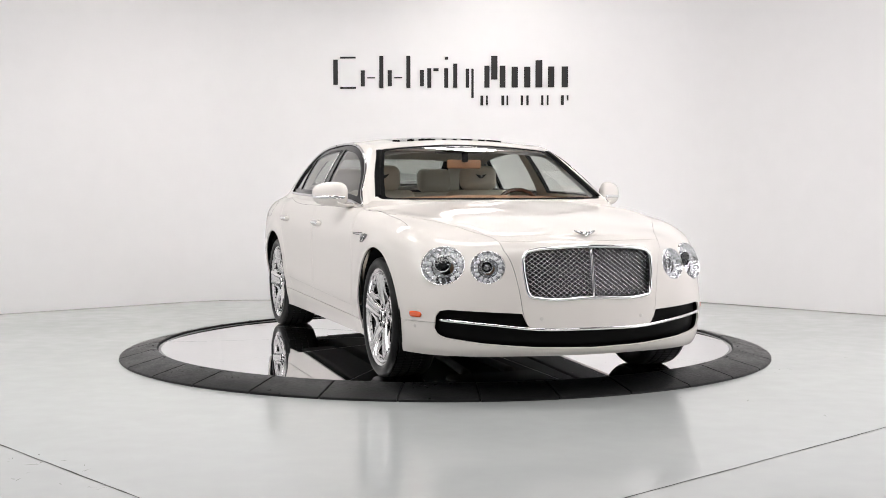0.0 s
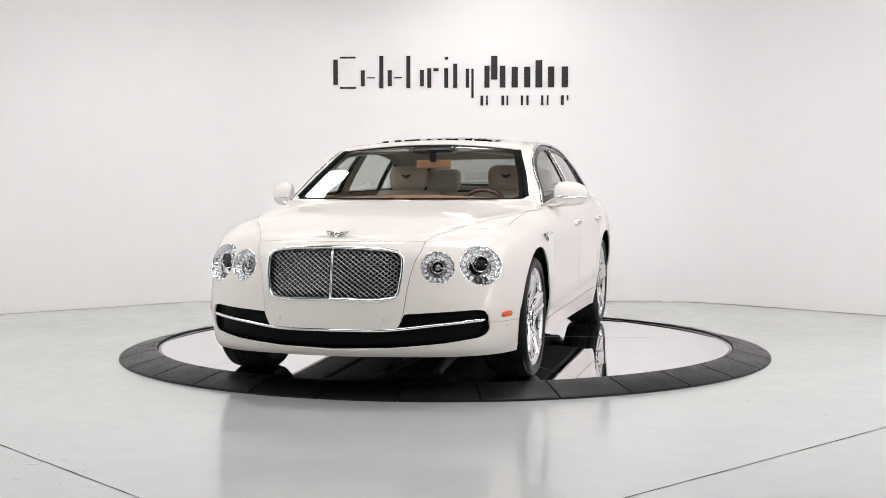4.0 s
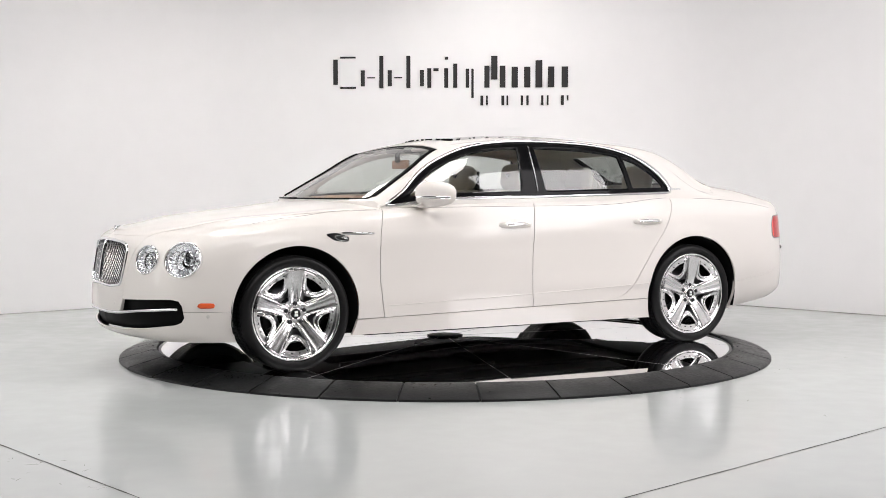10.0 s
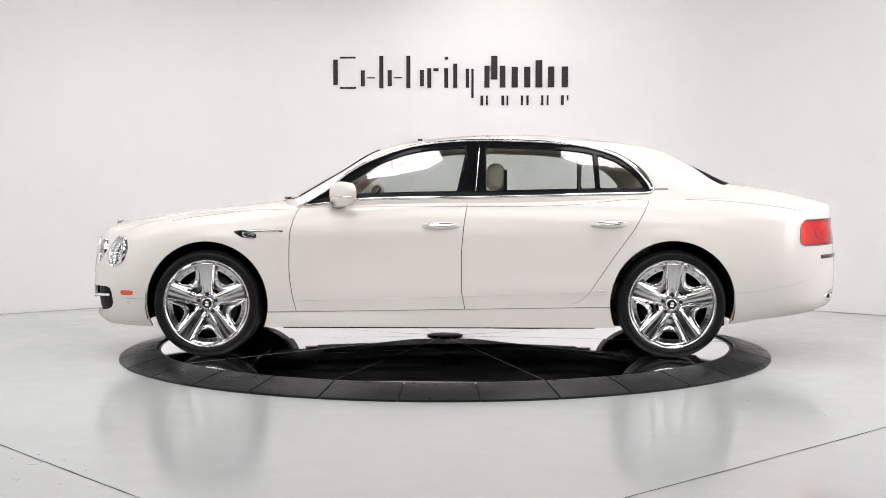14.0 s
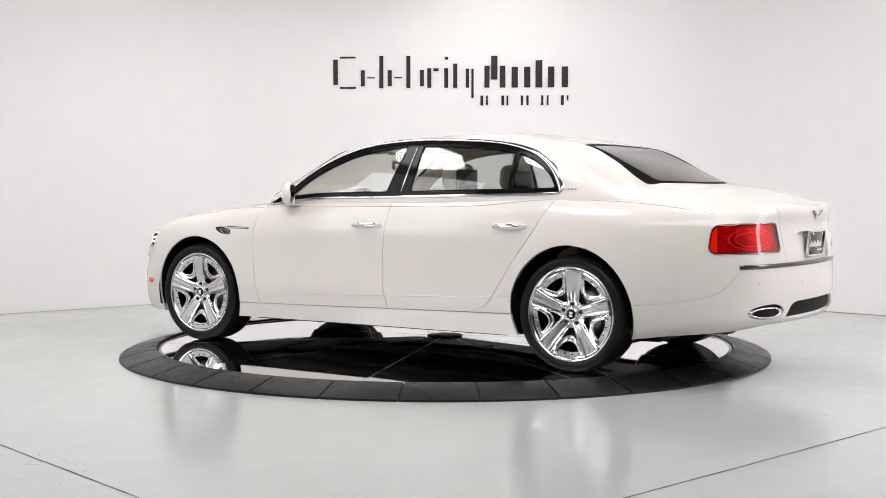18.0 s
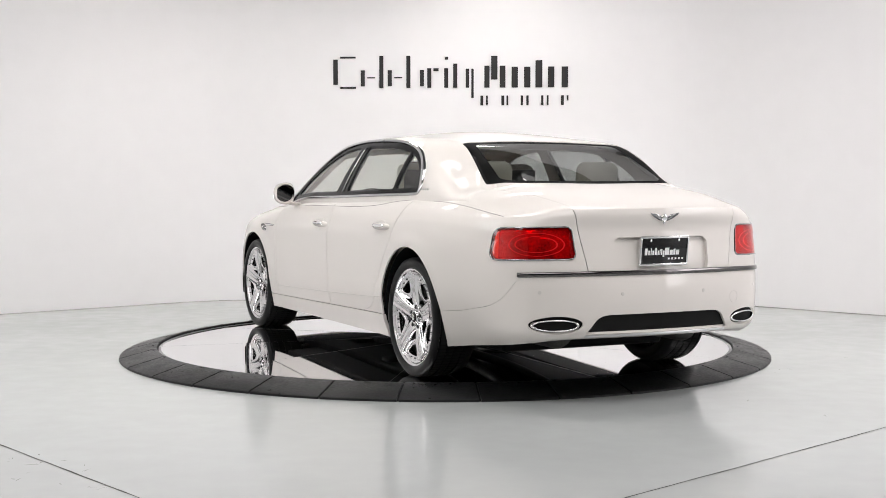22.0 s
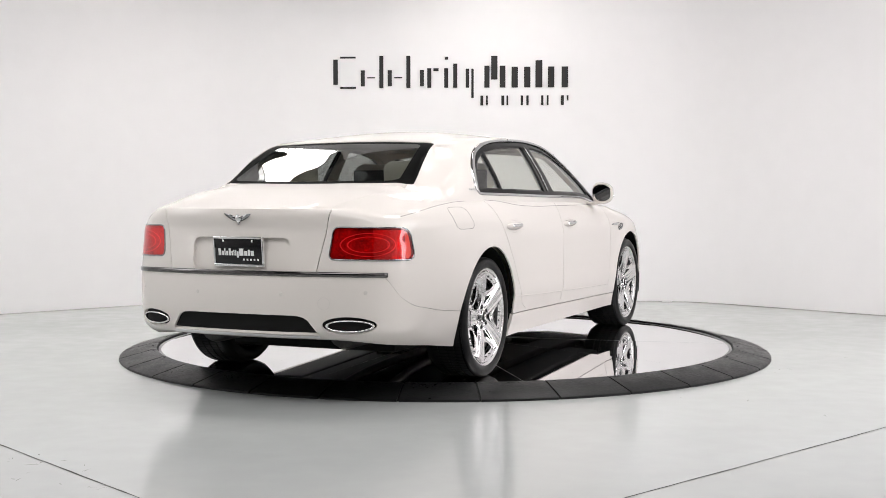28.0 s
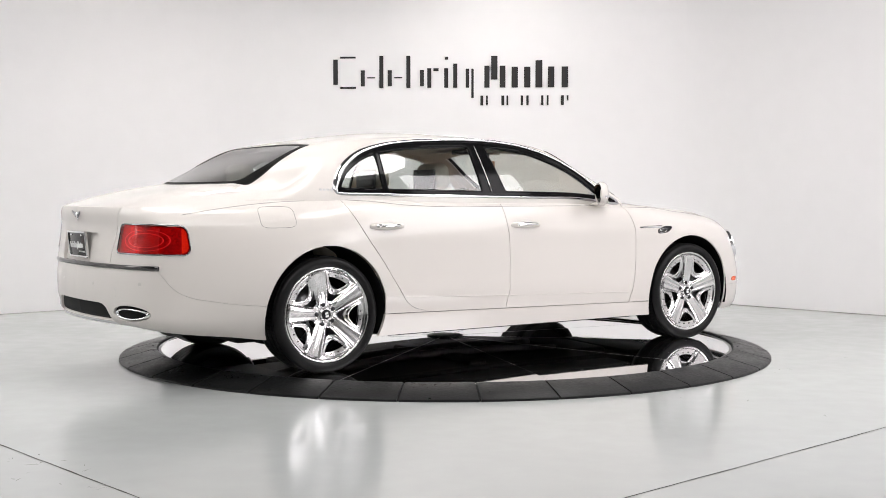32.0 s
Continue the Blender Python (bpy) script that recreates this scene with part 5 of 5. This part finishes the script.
for k in range(5):
    part("plate_bar", moved(box(-0.0115, -0.009, -0.125 + k * 0.022, -0.115 + k * 0.022, -0.048, -0.038), tiltm), WHITE, plate, smooth=False)
for y in (-0.09, 0.09):
    disc_on(tiltm @ Vector((-0.010, y, 0.056)), Vector((-1, 0, 0)), 0.007, 0.004, CHROME, "plate_screw", plate)

# ------------------------------------------------------------------ flank fittings
for xh, zh in ((-0.02, 0.872), (-1.118, 0.882)):
    base_q = [on_side(x, zh) for x in np.linspace(xh + 0.125, xh - 0.125, 21)]
    rows = []
    for k, q in enumerate(base_q):
        t = k / 20
        prof = math.sin(math.pi * t) ** 0.45 if 0 < t < 1 else 0.0
        up = 0.008 + 0.016 * prof
        outd = 0.004 + 0.034 * prof
        n = q[1]
        for a in np.linspace(0, math.pi, 9):
            rows.append(q[0] + Vector((0, 0, 1)) * up * math.cos(a) + n * outd * math.sin(a) * (1.0 if 0.0 < t < 1 else 0.3))
    hnd = (rows, grid_faces(21, 9))
    cup = []
    for k in range(28):
        a = 2 * math.pi * k / 28
        cup.append(on_side(xh + 0.062 * math.cos(a), zh + 0.040 * math.sin(a)))
    for f, dr in ((lambda g: g, door_f[0] if xh > -0.5 else door_r[0]), (flipped, door_f[1] if xh > -0.5 else door_r[1])):
        h = part("door_handle", f(hnd), PEARL, dr, "white pull handle with a chrome blade")
        blade = sweep([q[0] + q[1] * 0.0385 * math.sin(math.pi * (k + 3) / 20) ** 0.45 for k, q in enumerate(base_q[3:18])], [(-0.009, -0.006), (-0.009, 0.001), (0.0, 0.003), (0.009, 0.001), (0.009, -0.006)], [q[1] for q in base_q[3:18]])
        part("handle_blade", f(blade), CHROME, h, "chrome blade")
        edge = sweep([c[0] for c in cup], [(-0.0012, -0.001), (-0.0012, 0.0012), (0.0012, 0.0012), (0.0012, -0.001)], [c[1] for c in cup], closed=True)
        part("handle_cup", f(edge), PEARL, h)

# fender vents: black teardrop with chrome rim and long blade
vent_out = [(1.347, 0.834), (1.32, 0.815), (1.291, 0.797), (1.25, 0.791), (1.197, 0.791), (1.196, 0.818), (1.235, 0.829), (1.262, 0.841), (1.31, 0.841)]
vv = spline(vent_out, 44, closed=True)
vg = clip(GB, lambda p: np.where(p[1] > 0.7, sdf_poly(p[0], p[2], vv), -1))
for f in (lambda g: g, flipped):
    v = part("fender_vent", f(offset(vg, 0.0025)), BLACKGLOSS, car, "black side vent with chrome blade")
    for nm in ("vent_rim",):
        vr = [on_side(x, z) for x, z in spline([(1.285, 0.823), (1.27, 0.803), (1.24, 0.797), (1.208, 0.797), (1.21, 0.814), (1.24, 0.824)], 30, closed=True)]
        part(nm, f(sweep([q[0] + q[1] * 0.004 for q in vr], ring_section(0.002, 6), [q[1] for q in vr], closed=True)), CHROME, v)
    vb = [on_side(x, z) for x, z in ((1.245, 0.8145), (1.225, 0.811), (1.205, 0.808))]
    part("vent_bar", f(sweep([q[0] + q[1] * 0.005 for q in vb], ring_section(0.0025, 6), [q[1] for q in vb])), CHROME, v)
    bl = [on_side(x, z) for x, z in spline([(1.235, 0.834), (1.16, 0.836), (1.08, 0.837), (1.018, 0.838)], 16)]
    rows = []
    for k, q in enumerate(bl):
        hgt = 0.0085 * (1 - k / 15) ** 0.6 + 0.0012
        rows += [q[0] + Vector((0, 0, -hgt)), q[0] + q[1] * 0.006, q[0] + Vector((0, 0, hgt))]
    part("vent_blade", f((rows, grid_faces(16, 3))), CHROME, v, "tapering chrome blade")
    # a black strip round the blade stands for its shadow
    slot = []
    for k, q in enumerate(bl):
        hgt = 0.0105 * (1 - k / 15) ** 0.6 + 0.0022
        slot += [q[0] + Vector((0, 0, -hgt - 0.003)) + q[1] * 0.0012, q[0] + q[1] * 0.0015, q[0] + Vector((0, 0, hgt)) + q[1] * 0.0012]
    part("vent_slot", f((slot, grid_faces(16, 3))), BLACKGLOSS, v, "black strip drawn as the blade's shadow")
    for k in range(4):
        xx = -1.437 - 0.024 * k
        loc, n = on_side(xx, 1.110, TREE_C)
        badge = moved(box(-0.008, 0.008, -0.001, 0.003, -0.006, 0.006), Matrix.Translation(loc))
        part("badge_bar", f(badge), SILVER, car, smooth=False)

# door mirrors
MIRROR = material("mirror_glass", (0.85, 0.87, 0.88), 0.01, 1.0)


# mirror colour lowered to stand for the dark room it reflects
MIRROR_DARK = material("dark_reflection_mirror", (0.09, 0.093, 0.096), 0.02, 1.0)


def door_mirror(sd):
    n1, n2 = 22, 28
    rows = []
    for i in range(n1 + 1):
        a = math.pi * i / n1 - math.pi / 2
        for k in range(n2):
            b = 2 * math.pi * k / n2
            ux, uy, uz = math.sin(a), math.cos(a) * math.cos(b), math.cos(a) * math.sin(b)
            q = (abs(ux) ** 2.7 + abs(uy) ** 2.7 + abs(uz) ** 2.7) ** (-1 / 2.7)
            x = 0.618 + 0.060 * ux * q
            y = 1.014 + 0.101 * uy * q
            z = 1.080 + 0.080 * uz * q * (1.0 - 1.3 * (y - 1.014))
            x -= 0.75 * (y - 1.0)
            rows.append(Vector((x, y, z)))
    fs = [[i * n2 + k, i * n2 + (k + 1) % n2, (i + 1) * n2 + (k + 1) % n2, (i + 1) * n2 + k] for i in range(n1) for k in range(n2)]
    hous = clip((np.array([tuple(v) for v in rows]), fs), lambda p: p[0] + 0.55 * (p[1] - 1.0) - 0.578)
    f = (lambda g: g) if sd > 0 else flipped
    mir = part("door_mirror", f(shelled(facing_mirror(hous), 0.015)), PEARL, car, "white door mirror housing", sharp=40)
    foot = []
    secs = [((0.66, 0.875, 1.005), 0.06, 0.010), ((0.655, 0.93, 1.005), 0.055, 0.014), ((0.645, 0.985, 1.022), 0.055, 0.02)]
    for c, hx, hz in secs:
        for k in range(14):
            b = 2 * math.pi * k / 14
            foot.append(Vector((c[0] + hx * math.cos(b), c[1], c[2] + hz * math.sin(b))))
    ff = [[i * 14 + k, (i + 1) * 14 + k, (i + 1) * 14 + (k + 1) % 14, i * 14 + (k + 1) % 14] for i in range(2) for k in range(14)]
    part("mirror_foot", f((foot, ff)), PEARL, mir)
    gl = []
    for k in range(28):
        b = 2 * math.pi * k / 28
        q = (abs(math.cos(b)) ** 2.6 + abs(math.sin(b)) ** 2.6) ** (-1 / 2.6)
        y = 1.014 + 0.080 * q * math.cos(b)
        gl.append(Vector((0.588 - 0.36 * (y - 1.0) - 0.012 * math.sin(b) * q, y, 1.080 + 0.062 * q * math.sin(b))))
    part("mirror_glass", f((gl, [list(range(28))])), MIRROR_DARK, mir, "mirror glass with a dark reflection put into its colour", smooth=False)
    # turn signal with chrome edge
    sig = []
    for b in np.linspace(-0.75, 1.25, 20):
        ux, uy = math.cos(b), math.sin(b)
        q = (abs(ux) ** 2.7 + abs(uy) ** 2.7) ** (-1 / 2.7)
        y = 1.014 + 0.101 * uy * q
        sig.append(Vector((0.619 + 0.060 * ux * q - 0.75 * (y - 1.0), y, 1.060)))
    part("turn_signal", f(sweep(sig, [(-0.004, -0.010), (0.003, -0.008), (0.005, 0.0), (0.003, 0.008), (-0.004, 0.010)], [Vector((0, 0, 1))] * 20)), CHROME, mir, "chrome-edged indicator strip")


def facing_mirror(geo):
    n = normals_of(geo)
    v = np.asarray(geo[0])[:, :3] - np.array([0.6, 1.02, 1.078])
    return geo if (n * v).sum() > 0 else (geo[0], [f[::-1] for f in geo[1]])


door_mirror(1)
door_mirror(-1)

# ------------------------------------------------------------------ wheels
TYRE = material("tyre_rubber", (0.009, 0.009, 0.0093), 0.36, spec=0.2, bump=(90, 0.0006))
ALLOY = material("polished_alloy", (0.72, 0.71, 0.715), 0.18, 1.0, grain=(9, 0.04), vary=0.04, bump=(16, 0.0016))
BRAKE = material("brake_disc_steel", (0.25, 0.25, 0.26), 0.35, 1.0)
LUG = material("dark_lug_metal", (0.02, 0.02, 0.022), 0.25)


def spoke_sheet():
    """One fifth of the wheel's face about +z: a ridged spoke, half of each web beside it, openings cut through."""
    nr, na = 56, 49
    rr = np.linspace(0.03, 0.262, nr)
    aa = np.linspace(-math.pi / 5, math.pi / 5, na)
    r, a = np.meshgrid(rr, aa, indexing="ij")
    u, v = np.abs(r * np.sin(a)), r * np.cos(a)
    half = np.interp(v, [0.05, 0.12, 0.19, 0.25, 0.28], [0.034, 0.040, 0.047, 0.057, 0.061])
    beside = u - half
    b = math.pi / 5 - np.abs(a)
    m, n = r * np.sin(b), r * np.cos(b)
    t = np.clip((v - 0.05) / 0.21, 0, 1)
    y = -0.034 + 0.046 * t**0.75 - 0.008 * t * t
    k = u / half
    ridge = 0.0042 * np.exp(-((k - 0.74) / 0.22) ** 2) + 0.0012 * np.exp(-(k / 0.25) ** 2) - 0.009 * np.clip((k - 0.72) / 0.28, 0, 1) ** 2.2
    y = y + ridge * np.clip((r - 0.055) / 0.05, 0, 1) - 0.020 * np.clip(beside / 0.02, 0, 1) ** 1.4 * 0.55
    lip = 0.164 + 12 * m * m - n
    y = y + 0.006 * np.exp(-((lip - 0.006) / 0.008) ** 2) * (beside > -0.004)
    y = np.where(r < 0.062, y * 0.4 - 0.6 * 0.031, y)
    flare = np.clip((r - 0.222) / 0.04, 0, 1)
    y = np.where(beside > 0, y * (1 - flare) + flare * -0.016, y)
    outer = np.minimum(np.minimum(n - 0.164 - 12 * m * m, beside - 0.004), 0.230 - r)
    inner = np.minimum(np.minimum(0.131 + 10 * m * m - n, beside - 0.003), n - 0.086)
    pts = np.stack([r * np.sin(a), y, r * np.cos(a), outer, inner], -1)
    g = grid(pts)
    g = clip(clip(g, lambda p: -p[3]), lambda p: -p[4])
    nn = normals_of(g)
    if nn[:, 1].sum() < 0:
        g = (g[0], [f[::-1] for f in g[1]])
    return shelled(g, 0.026)


SPOKE_MESH = mesh_of("spoke", *spoke_sheet(), ALLOY, sharp=50)


def wheel(x, sd, turn):
    wh = part("wheel", lathe([(0.255, -0.24), (0.262, -0.235), (0.262, -0.06), (0.268, -0.016), (0.279, -0.008), (0.286, -0.002), (0.290, -0.004), (0.291, -0.02)], 72), ALLOY, car, "polished five-spoke alloy wheel")
    wh.matrix_basis = pose(x, sd * 0.945, 0.355, 0, turn, 0 if sd > 0 else 180)
    tprof = [(0.268, -0.255), (0.30, -0.268), (0.335, -0.262), (0.349, -0.245), (0.3535, -0.225)]
    for k in range(4):
        y = -0.225 + k * 0.05
        tprof += [(0.3545, y + 0.002), (0.3555, y + 0.02), (0.3545, y + 0.043), (0.347, y + 0.045), (0.347, y + 0.049)]
    tprof += [(0.3535, -0.022), (0.349, -0.006), (0.335, 0.006), (0.318, 0.009), (0.300, 0.004), (0.291, -0.004), (0.288, -0.02)]
    part("tyre", lathe(tprof, 80), TYRE, wh, "black low-profile tyre", sharp=40)
    # tread blocks' side notches
    notch = []
    for k in range(90):
        g = box(-0.0022, 0.0022, -0.205, -0.03, 0.345, 0.3557)
        notch.append(moved(g, Matrix.Rotation(2 * math.pi * k / 90, 4, "Y")))
    tagged(part("tread_groove", joined(*notch), DARK, wh, smooth=False), kind="stuff")
    for k in range(5):
        part("spoke", SPOKE_MESH, ALLOY, wh).matrix_basis = Matrix.Rotation(2 * math.pi * k / 5, 4, "Y")
        g = lathe([(0.0125, -0.03), (0.0125, 0.003), (0.009, 0.006), (0.0, 0.006)], 8)
        part("lug_nut", moved(g, Matrix.Rotation(2 * math.pi * k / 5, 4, "Y") @ Matrix.Translation((0, -0.026, 0.062))), LUG, wh)
        part("lug_seat", moved(lathe([(0.018, -0.01), (0.018, 0.001), (0.0148, 0.001), (0.0138, -0.006)], 16), Matrix.Rotation(2 * math.pi * k / 5, 4, "Y") @ Matrix.Translation((0, -0.026, 0.062))), ALLOY, wh)
    part("hub", lathe([(0.040, -0.05), (0.040, -0.022), (0.036, -0.016), (0.031, -0.015), (0.030, -0.024)], 40), ALLOY, wh)
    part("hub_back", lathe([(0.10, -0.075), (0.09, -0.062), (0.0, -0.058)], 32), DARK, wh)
    part("hub_cap", lathe([(0.0305, -0.03), (0.0305, -0.015), (0.027, -0.012), (0.0, -0.011)], 28), BLACKGLOSS, wh, "black cap with a plain light mark")
    part("cap_mark", joined(box(-0.012, 0.010, -0.0115, -0.009, -0.016, -0.002, 0.001), box(-0.012, 0.009, -0.0115, -0.009, 0.002, 0.015, 0.001)), WHITE, wh)
    for k in range(30):
        g = lathe([(0.0046, -0.012), (0.0046, 0.003), (0.0, 0.004)], 6)
        a = 2 * math.pi * (k + 0.5) / 30
        if abs(((a / (2 * math.pi) * 5 + 0.5) % 1) - 0.5) < 0.17:
            continue
        part("rim_bolt", moved(g, Matrix.Translation((0.243 * math.sin(a), -0.017, 0.243 * math.cos(a)))), LUG, wh)
    part("rim_flange", lathe([(0.250, -0.07), (0.232, -0.050), (0.236, -0.034), (0.256, -0.017), (0.270, -0.013)], 60), ALLOY, wh)
    part("brake_disc", lathe([(0.19, -0.13), (0.19, -0.10), (0.08, -0.10), (0.06, -0.09), (0.0, -0.09)], 40), BRAKE, wh, "steel brake disc")
    cal = []
    for i, a in enumerate(np.linspace(-0.5, 0.5, 8)):
        for r, dy in ((0.12, -0.14), (0.12, -0.07), (0.20, -0.07), (0.21, -0.14)):
            cal.append(Vector((r * math.cos(a), dy, r * math.sin(a))))
    part("brake_caliper", (cal, grid_faces(8, 4)), DARK, wh, "black brake caliper")
    # a flat dark disc stands in for the shade inside the wheel
    part("wheel_back", lathe([(0.262, -0.235), (0.0, -0.235)], 30), DARK, wh, "dark disc standing for the shade inside the wheel")


wheel(1.533, 1, 0)
wheel(-1.533, 1, -4)
wheel(1.533, -1, 0)
wheel(-1.533, -1, 14)

# ------------------------------------------------------------------ cabin furniture
HIDE = material("cream_leather", (0.62, 0.575, 0.50), 0.45, grain=(5, 0.05), bump=(160, 0.0006))
TAN = material("tan_leather", (0.32, 0.16, 0.085), 0.42, grain=(6, 0.08), bump=(160, 0.0006))
LINER = material("grey_headliner", (0.68, 0.66, 0.62), 0.85, bump=(300, 0.0004))
SCREENBLACK = material("black_screen", (0.006, 0.006, 0.007), 0.12)
WOOD = material("walnut_veneer", (0.06, 0.022, 0.012), 0.15, grain=(12, 0.35), coat=0.7)


def rounded(w, d, h, r, m):
    """A cushion: rounded box of width w (y), depth d (x), height h (z), standing on its base."""
    bm = bmesh.new()
    bmesh.ops.create_cube(bm, size=1)
    for v in bm.verts:
        v.co = Vector((v.co.x * d, v.co.y * w, (v.co.z + 0.5) * h))
    bmesh.ops.bevel(bm, geom=bm.edges[:], offset=r, segments=5, affect="EDGES", profile=0.5)
    return moved(out(bm), m)


for sd in (1, -1):
    y = sd * 0.385
    st = part("front_seat", rounded(0.54, 0.52, 0.17, 0.06, pose(0.02, y, 0.36)), HIDE, car, "cream leather front seat")
    part("backrest", rounded(0.52, 0.15, 0.66, 0.065, pose(-0.24, y, 0.46, 0, -13, 0)), HIDE, st)
    part("headrest", rounded(0.29, 0.13, 0.19, 0.062, pose(-0.37, y, 1.10, 0, -6, 0)), HIDE, st, "cream padded headrest")
    part("headrest_mark", moved(prism([(-0.045, 0.01), (0, 0.0), (0.045, 0.01), (0.012, -0.022), (-0.012, -0.022)], 0, 0.002), Matrix.Translation((-0.312, y, 1.215)) @ Matrix(((0, 0, 1, 0), (1, 0, 0, 0), (0, 1, 0, 0), (0, 0, 0, 1)))), LUG, st)
    part("rear_monitor", box(-0.462, -0.440, y - 0.125, y + 0.125, 1.075, 1.245, 0.008), SCREENBLACK, st, "black seat-back monitor")
    part("monitor_arm", box(-0.44, -0.37, y - 0.03, y + 0.03, 1.10, 1.20, 0.008), SILVER, st)
    rs = part("rear_seat", rounded(0.60, 0.56, 0.18, 0.06, pose(-0.98, sd * 0.36, 0.36)), HIDE, car, "cream leather rear seat")
    part("backrest", rounded(0.60, 0.15, 0.66, 0.065, pose(-1.27, sd * 0.36, 0.46, 0, -20, 0)), HIDE, rs)
    part("headrest", rounded(0.29, 0.12, 0.20, 0.058, pose(-1.45, sd * 0.385, 1.085, 0, -8, 0)), HIDE, rs)
    dc = part("door_lining", box(-1.1, 0.70, sd * 0.83 - 0.02, sd * 0.83 + 0.02, 0.35, 1.035, 0.015), HIDE, car, "cream leather door lining")
    part("door_cap", box(-1.1, 0.66, sd * 0.815 - 0.025, sd * 0.815 + 0.025, 1.036, 1.060, 0.006), TAN, dc, "tan leather door capping")
part("centre_armrest", rounded(0.2, 0.5, 0.30, 0.05, pose(-1.02, 0, 0.40)), HIDE, car)
part("console", box(-0.55, 0.85, -0.13, 0.13, 0.30, 0.62, 0.03), TAN, car, "tan and walnut centre console")
part("cabin_floor", box(-1.35, 1.1, -0.80, 0.80, 0.262, 0.30, 0.01), DARK, car, "dark carpet")
dash = []
for x, z0, z1 in ((1.10, 0.70, 1.026), (0.98, 0.68, 1.062), (0.84, 0.66, 1.072), (0.72, 0.64, 1.045), (0.64, 0.62, 0.94)):
    for t in np.linspace(-1, 1, 21):
        dash.append(Vector((x - 0.19 * t * t, t * 0.74, z1 - 0.03 * t * t)))
part("dashboard", (dash, grid_faces(5, 21)), TAN, car, "tan leather dashboard top")
part("dash_face", box(0.58, 0.70, -0.76, 0.76, 0.62, 0.95, 0.03), WOOD, car, "walnut dashboard face")
part("parcel_shelf", box(-1.95, -1.42, -0.66, 0.66, 1.05, 1.085, 0.015), HIDE, car, "cream rear parcel shelf")
# steering wheel, on the left
swm = Matrix.Translation((0.50, 0.385, 0.945)) @ Matrix.Rotation(radians(65), 4, "Y")
tor = []
for k in range(36):
    a = 2 * math.pi * k / 36
    tor.append(Vector((0.178 * math.cos(a), 0.178 * math.sin(a), 0)))
sw = part("steering_wheel", moved(sweep(tor, ring_section(0.016, 8), [Vector((0, 0, 1))] * 36, closed=True), swm), WOOD, car, "dark wood and leather steering wheel")
part("wheel_boss", moved(box(-0.07, 0.07, -0.08, 0.08, -0.05, -0.005, 0.025), swm), TAN, sw)
for a in (0, 180, 270):
    part("wheel_spoke", moved(box(0.05, 0.18, -0.018, 0.018, -0.02, 0.0, 0.006), swm @ pose(0, 0, 0, 0, 0, a + 90)), SILVER, sw)
# headliner, pillar linings, inner mirror
liner = cut_all(GC, lambda p: -dlo(p) - 0.004, lambda p: -screen_front(p) + 0.02, lambda p: -screen_rear(p) + 0.03, lambda p: p[3] - 0.2)
part("headliner", (offset(both(liner), -0.045)[0], [f[::-1] for f in both(liner)[1]]), LINER, car, "pale grey headliner")
rm = part("inner_mirror", box(0.345, 0.365, -0.115, 0.135, 1.255, 1.318, 0.010), TAN, car, "tan-backed interior mirror")
part("mirror_glass", box(0.340, 0.3445, -0.107, 0.127, 1.261, 1.312, 0.002), MIRROR, rm)
part("mirror_stalk", box(0.365, 0.39, -0.012, 0.032, 1.30, 1.40, 0.008), SCREENBLACK, rm)
part("overhead_console", box(0.14, 0.40, -0.14, 0.14, 1.365, 1.405, 0.015), SCREENBLACK, car, "dark overhead console")
for sd in (1, -1):
    part("sun_visor", box(0.18, 0.36, sd * 0.38 - 0.2, sd * 0.38 + 0.2, 1.375, 1.395, 0.008), LINER, car)
# wipers
for y0, y1 in ((0.62, 0.05), (-0.05, -0.60)):
    pts = []
    for t in np.linspace(0, 1, 12):
        y = y0 + (y1 - y0) * t
        xx = 1.125 - 0.165 * (y / 0.797) ** 2
        pts.append(Vector((xx + 0.005, y, 1.052 - 0.002 * t)))
    part("wiper", sweep(pts, ring_section(0.006, 6), [Vector((0, 0, 1))] * 12), DARK, car, "black wiper blade")


# ------------------------------------------------------------------ what moves: the turntable turns the car about the disc's middle
def motions():
    dev = [(0, 0.4), (1, 0.35), (2, 0.3), (2.5, 0.05), (3, -0.4), (3.5, -0.8), (4.5, -1.2), (5.5, -1.15), (6, -0.75), (6.5, -0.35), (7, 0.05), (8, 0.05), (8.5, 0.1), (9, -0.15),
           (10, -0.6), (11, -1.0), (12, -0.8), (13, -0.39), (13.6, 0.04), (14, 0.3), (14.5, 0.5), (15.5, 0.9), (16.5, 1.1), (17, 1.05), (18, 0.75), (19, 0.6), (20, 0.65),
           (21, 0.7), (22, 1.1), (23, 1.35), (24, 1.1), (25, 0.65), (25.5, 0.35), (26.5, -0.5), (27.5, -1.0), (28, -1.03), (29, -0.6), (30, -0.4), (31, -0.6), (32, -0.8)]
    rows = []
    for k in range(65):
        t = k * 0.5
        turn = -88.31 - 7.8929 * (t - 2.1) + float(smooth_at(t, [d[0] for d in dev], [d[1] for d in dev]))
        rows.append((t, turn))
    walk(car, [(t, pose(0, 0, DISC_Z, 0, 0, a) @ pose(0.0154, 0.0057, 0)) for t, a in rows])
    walk(disc, [(t, pose(0, 0, DISC_Z, 0, 0, a)) for t, a in rows])


motions()
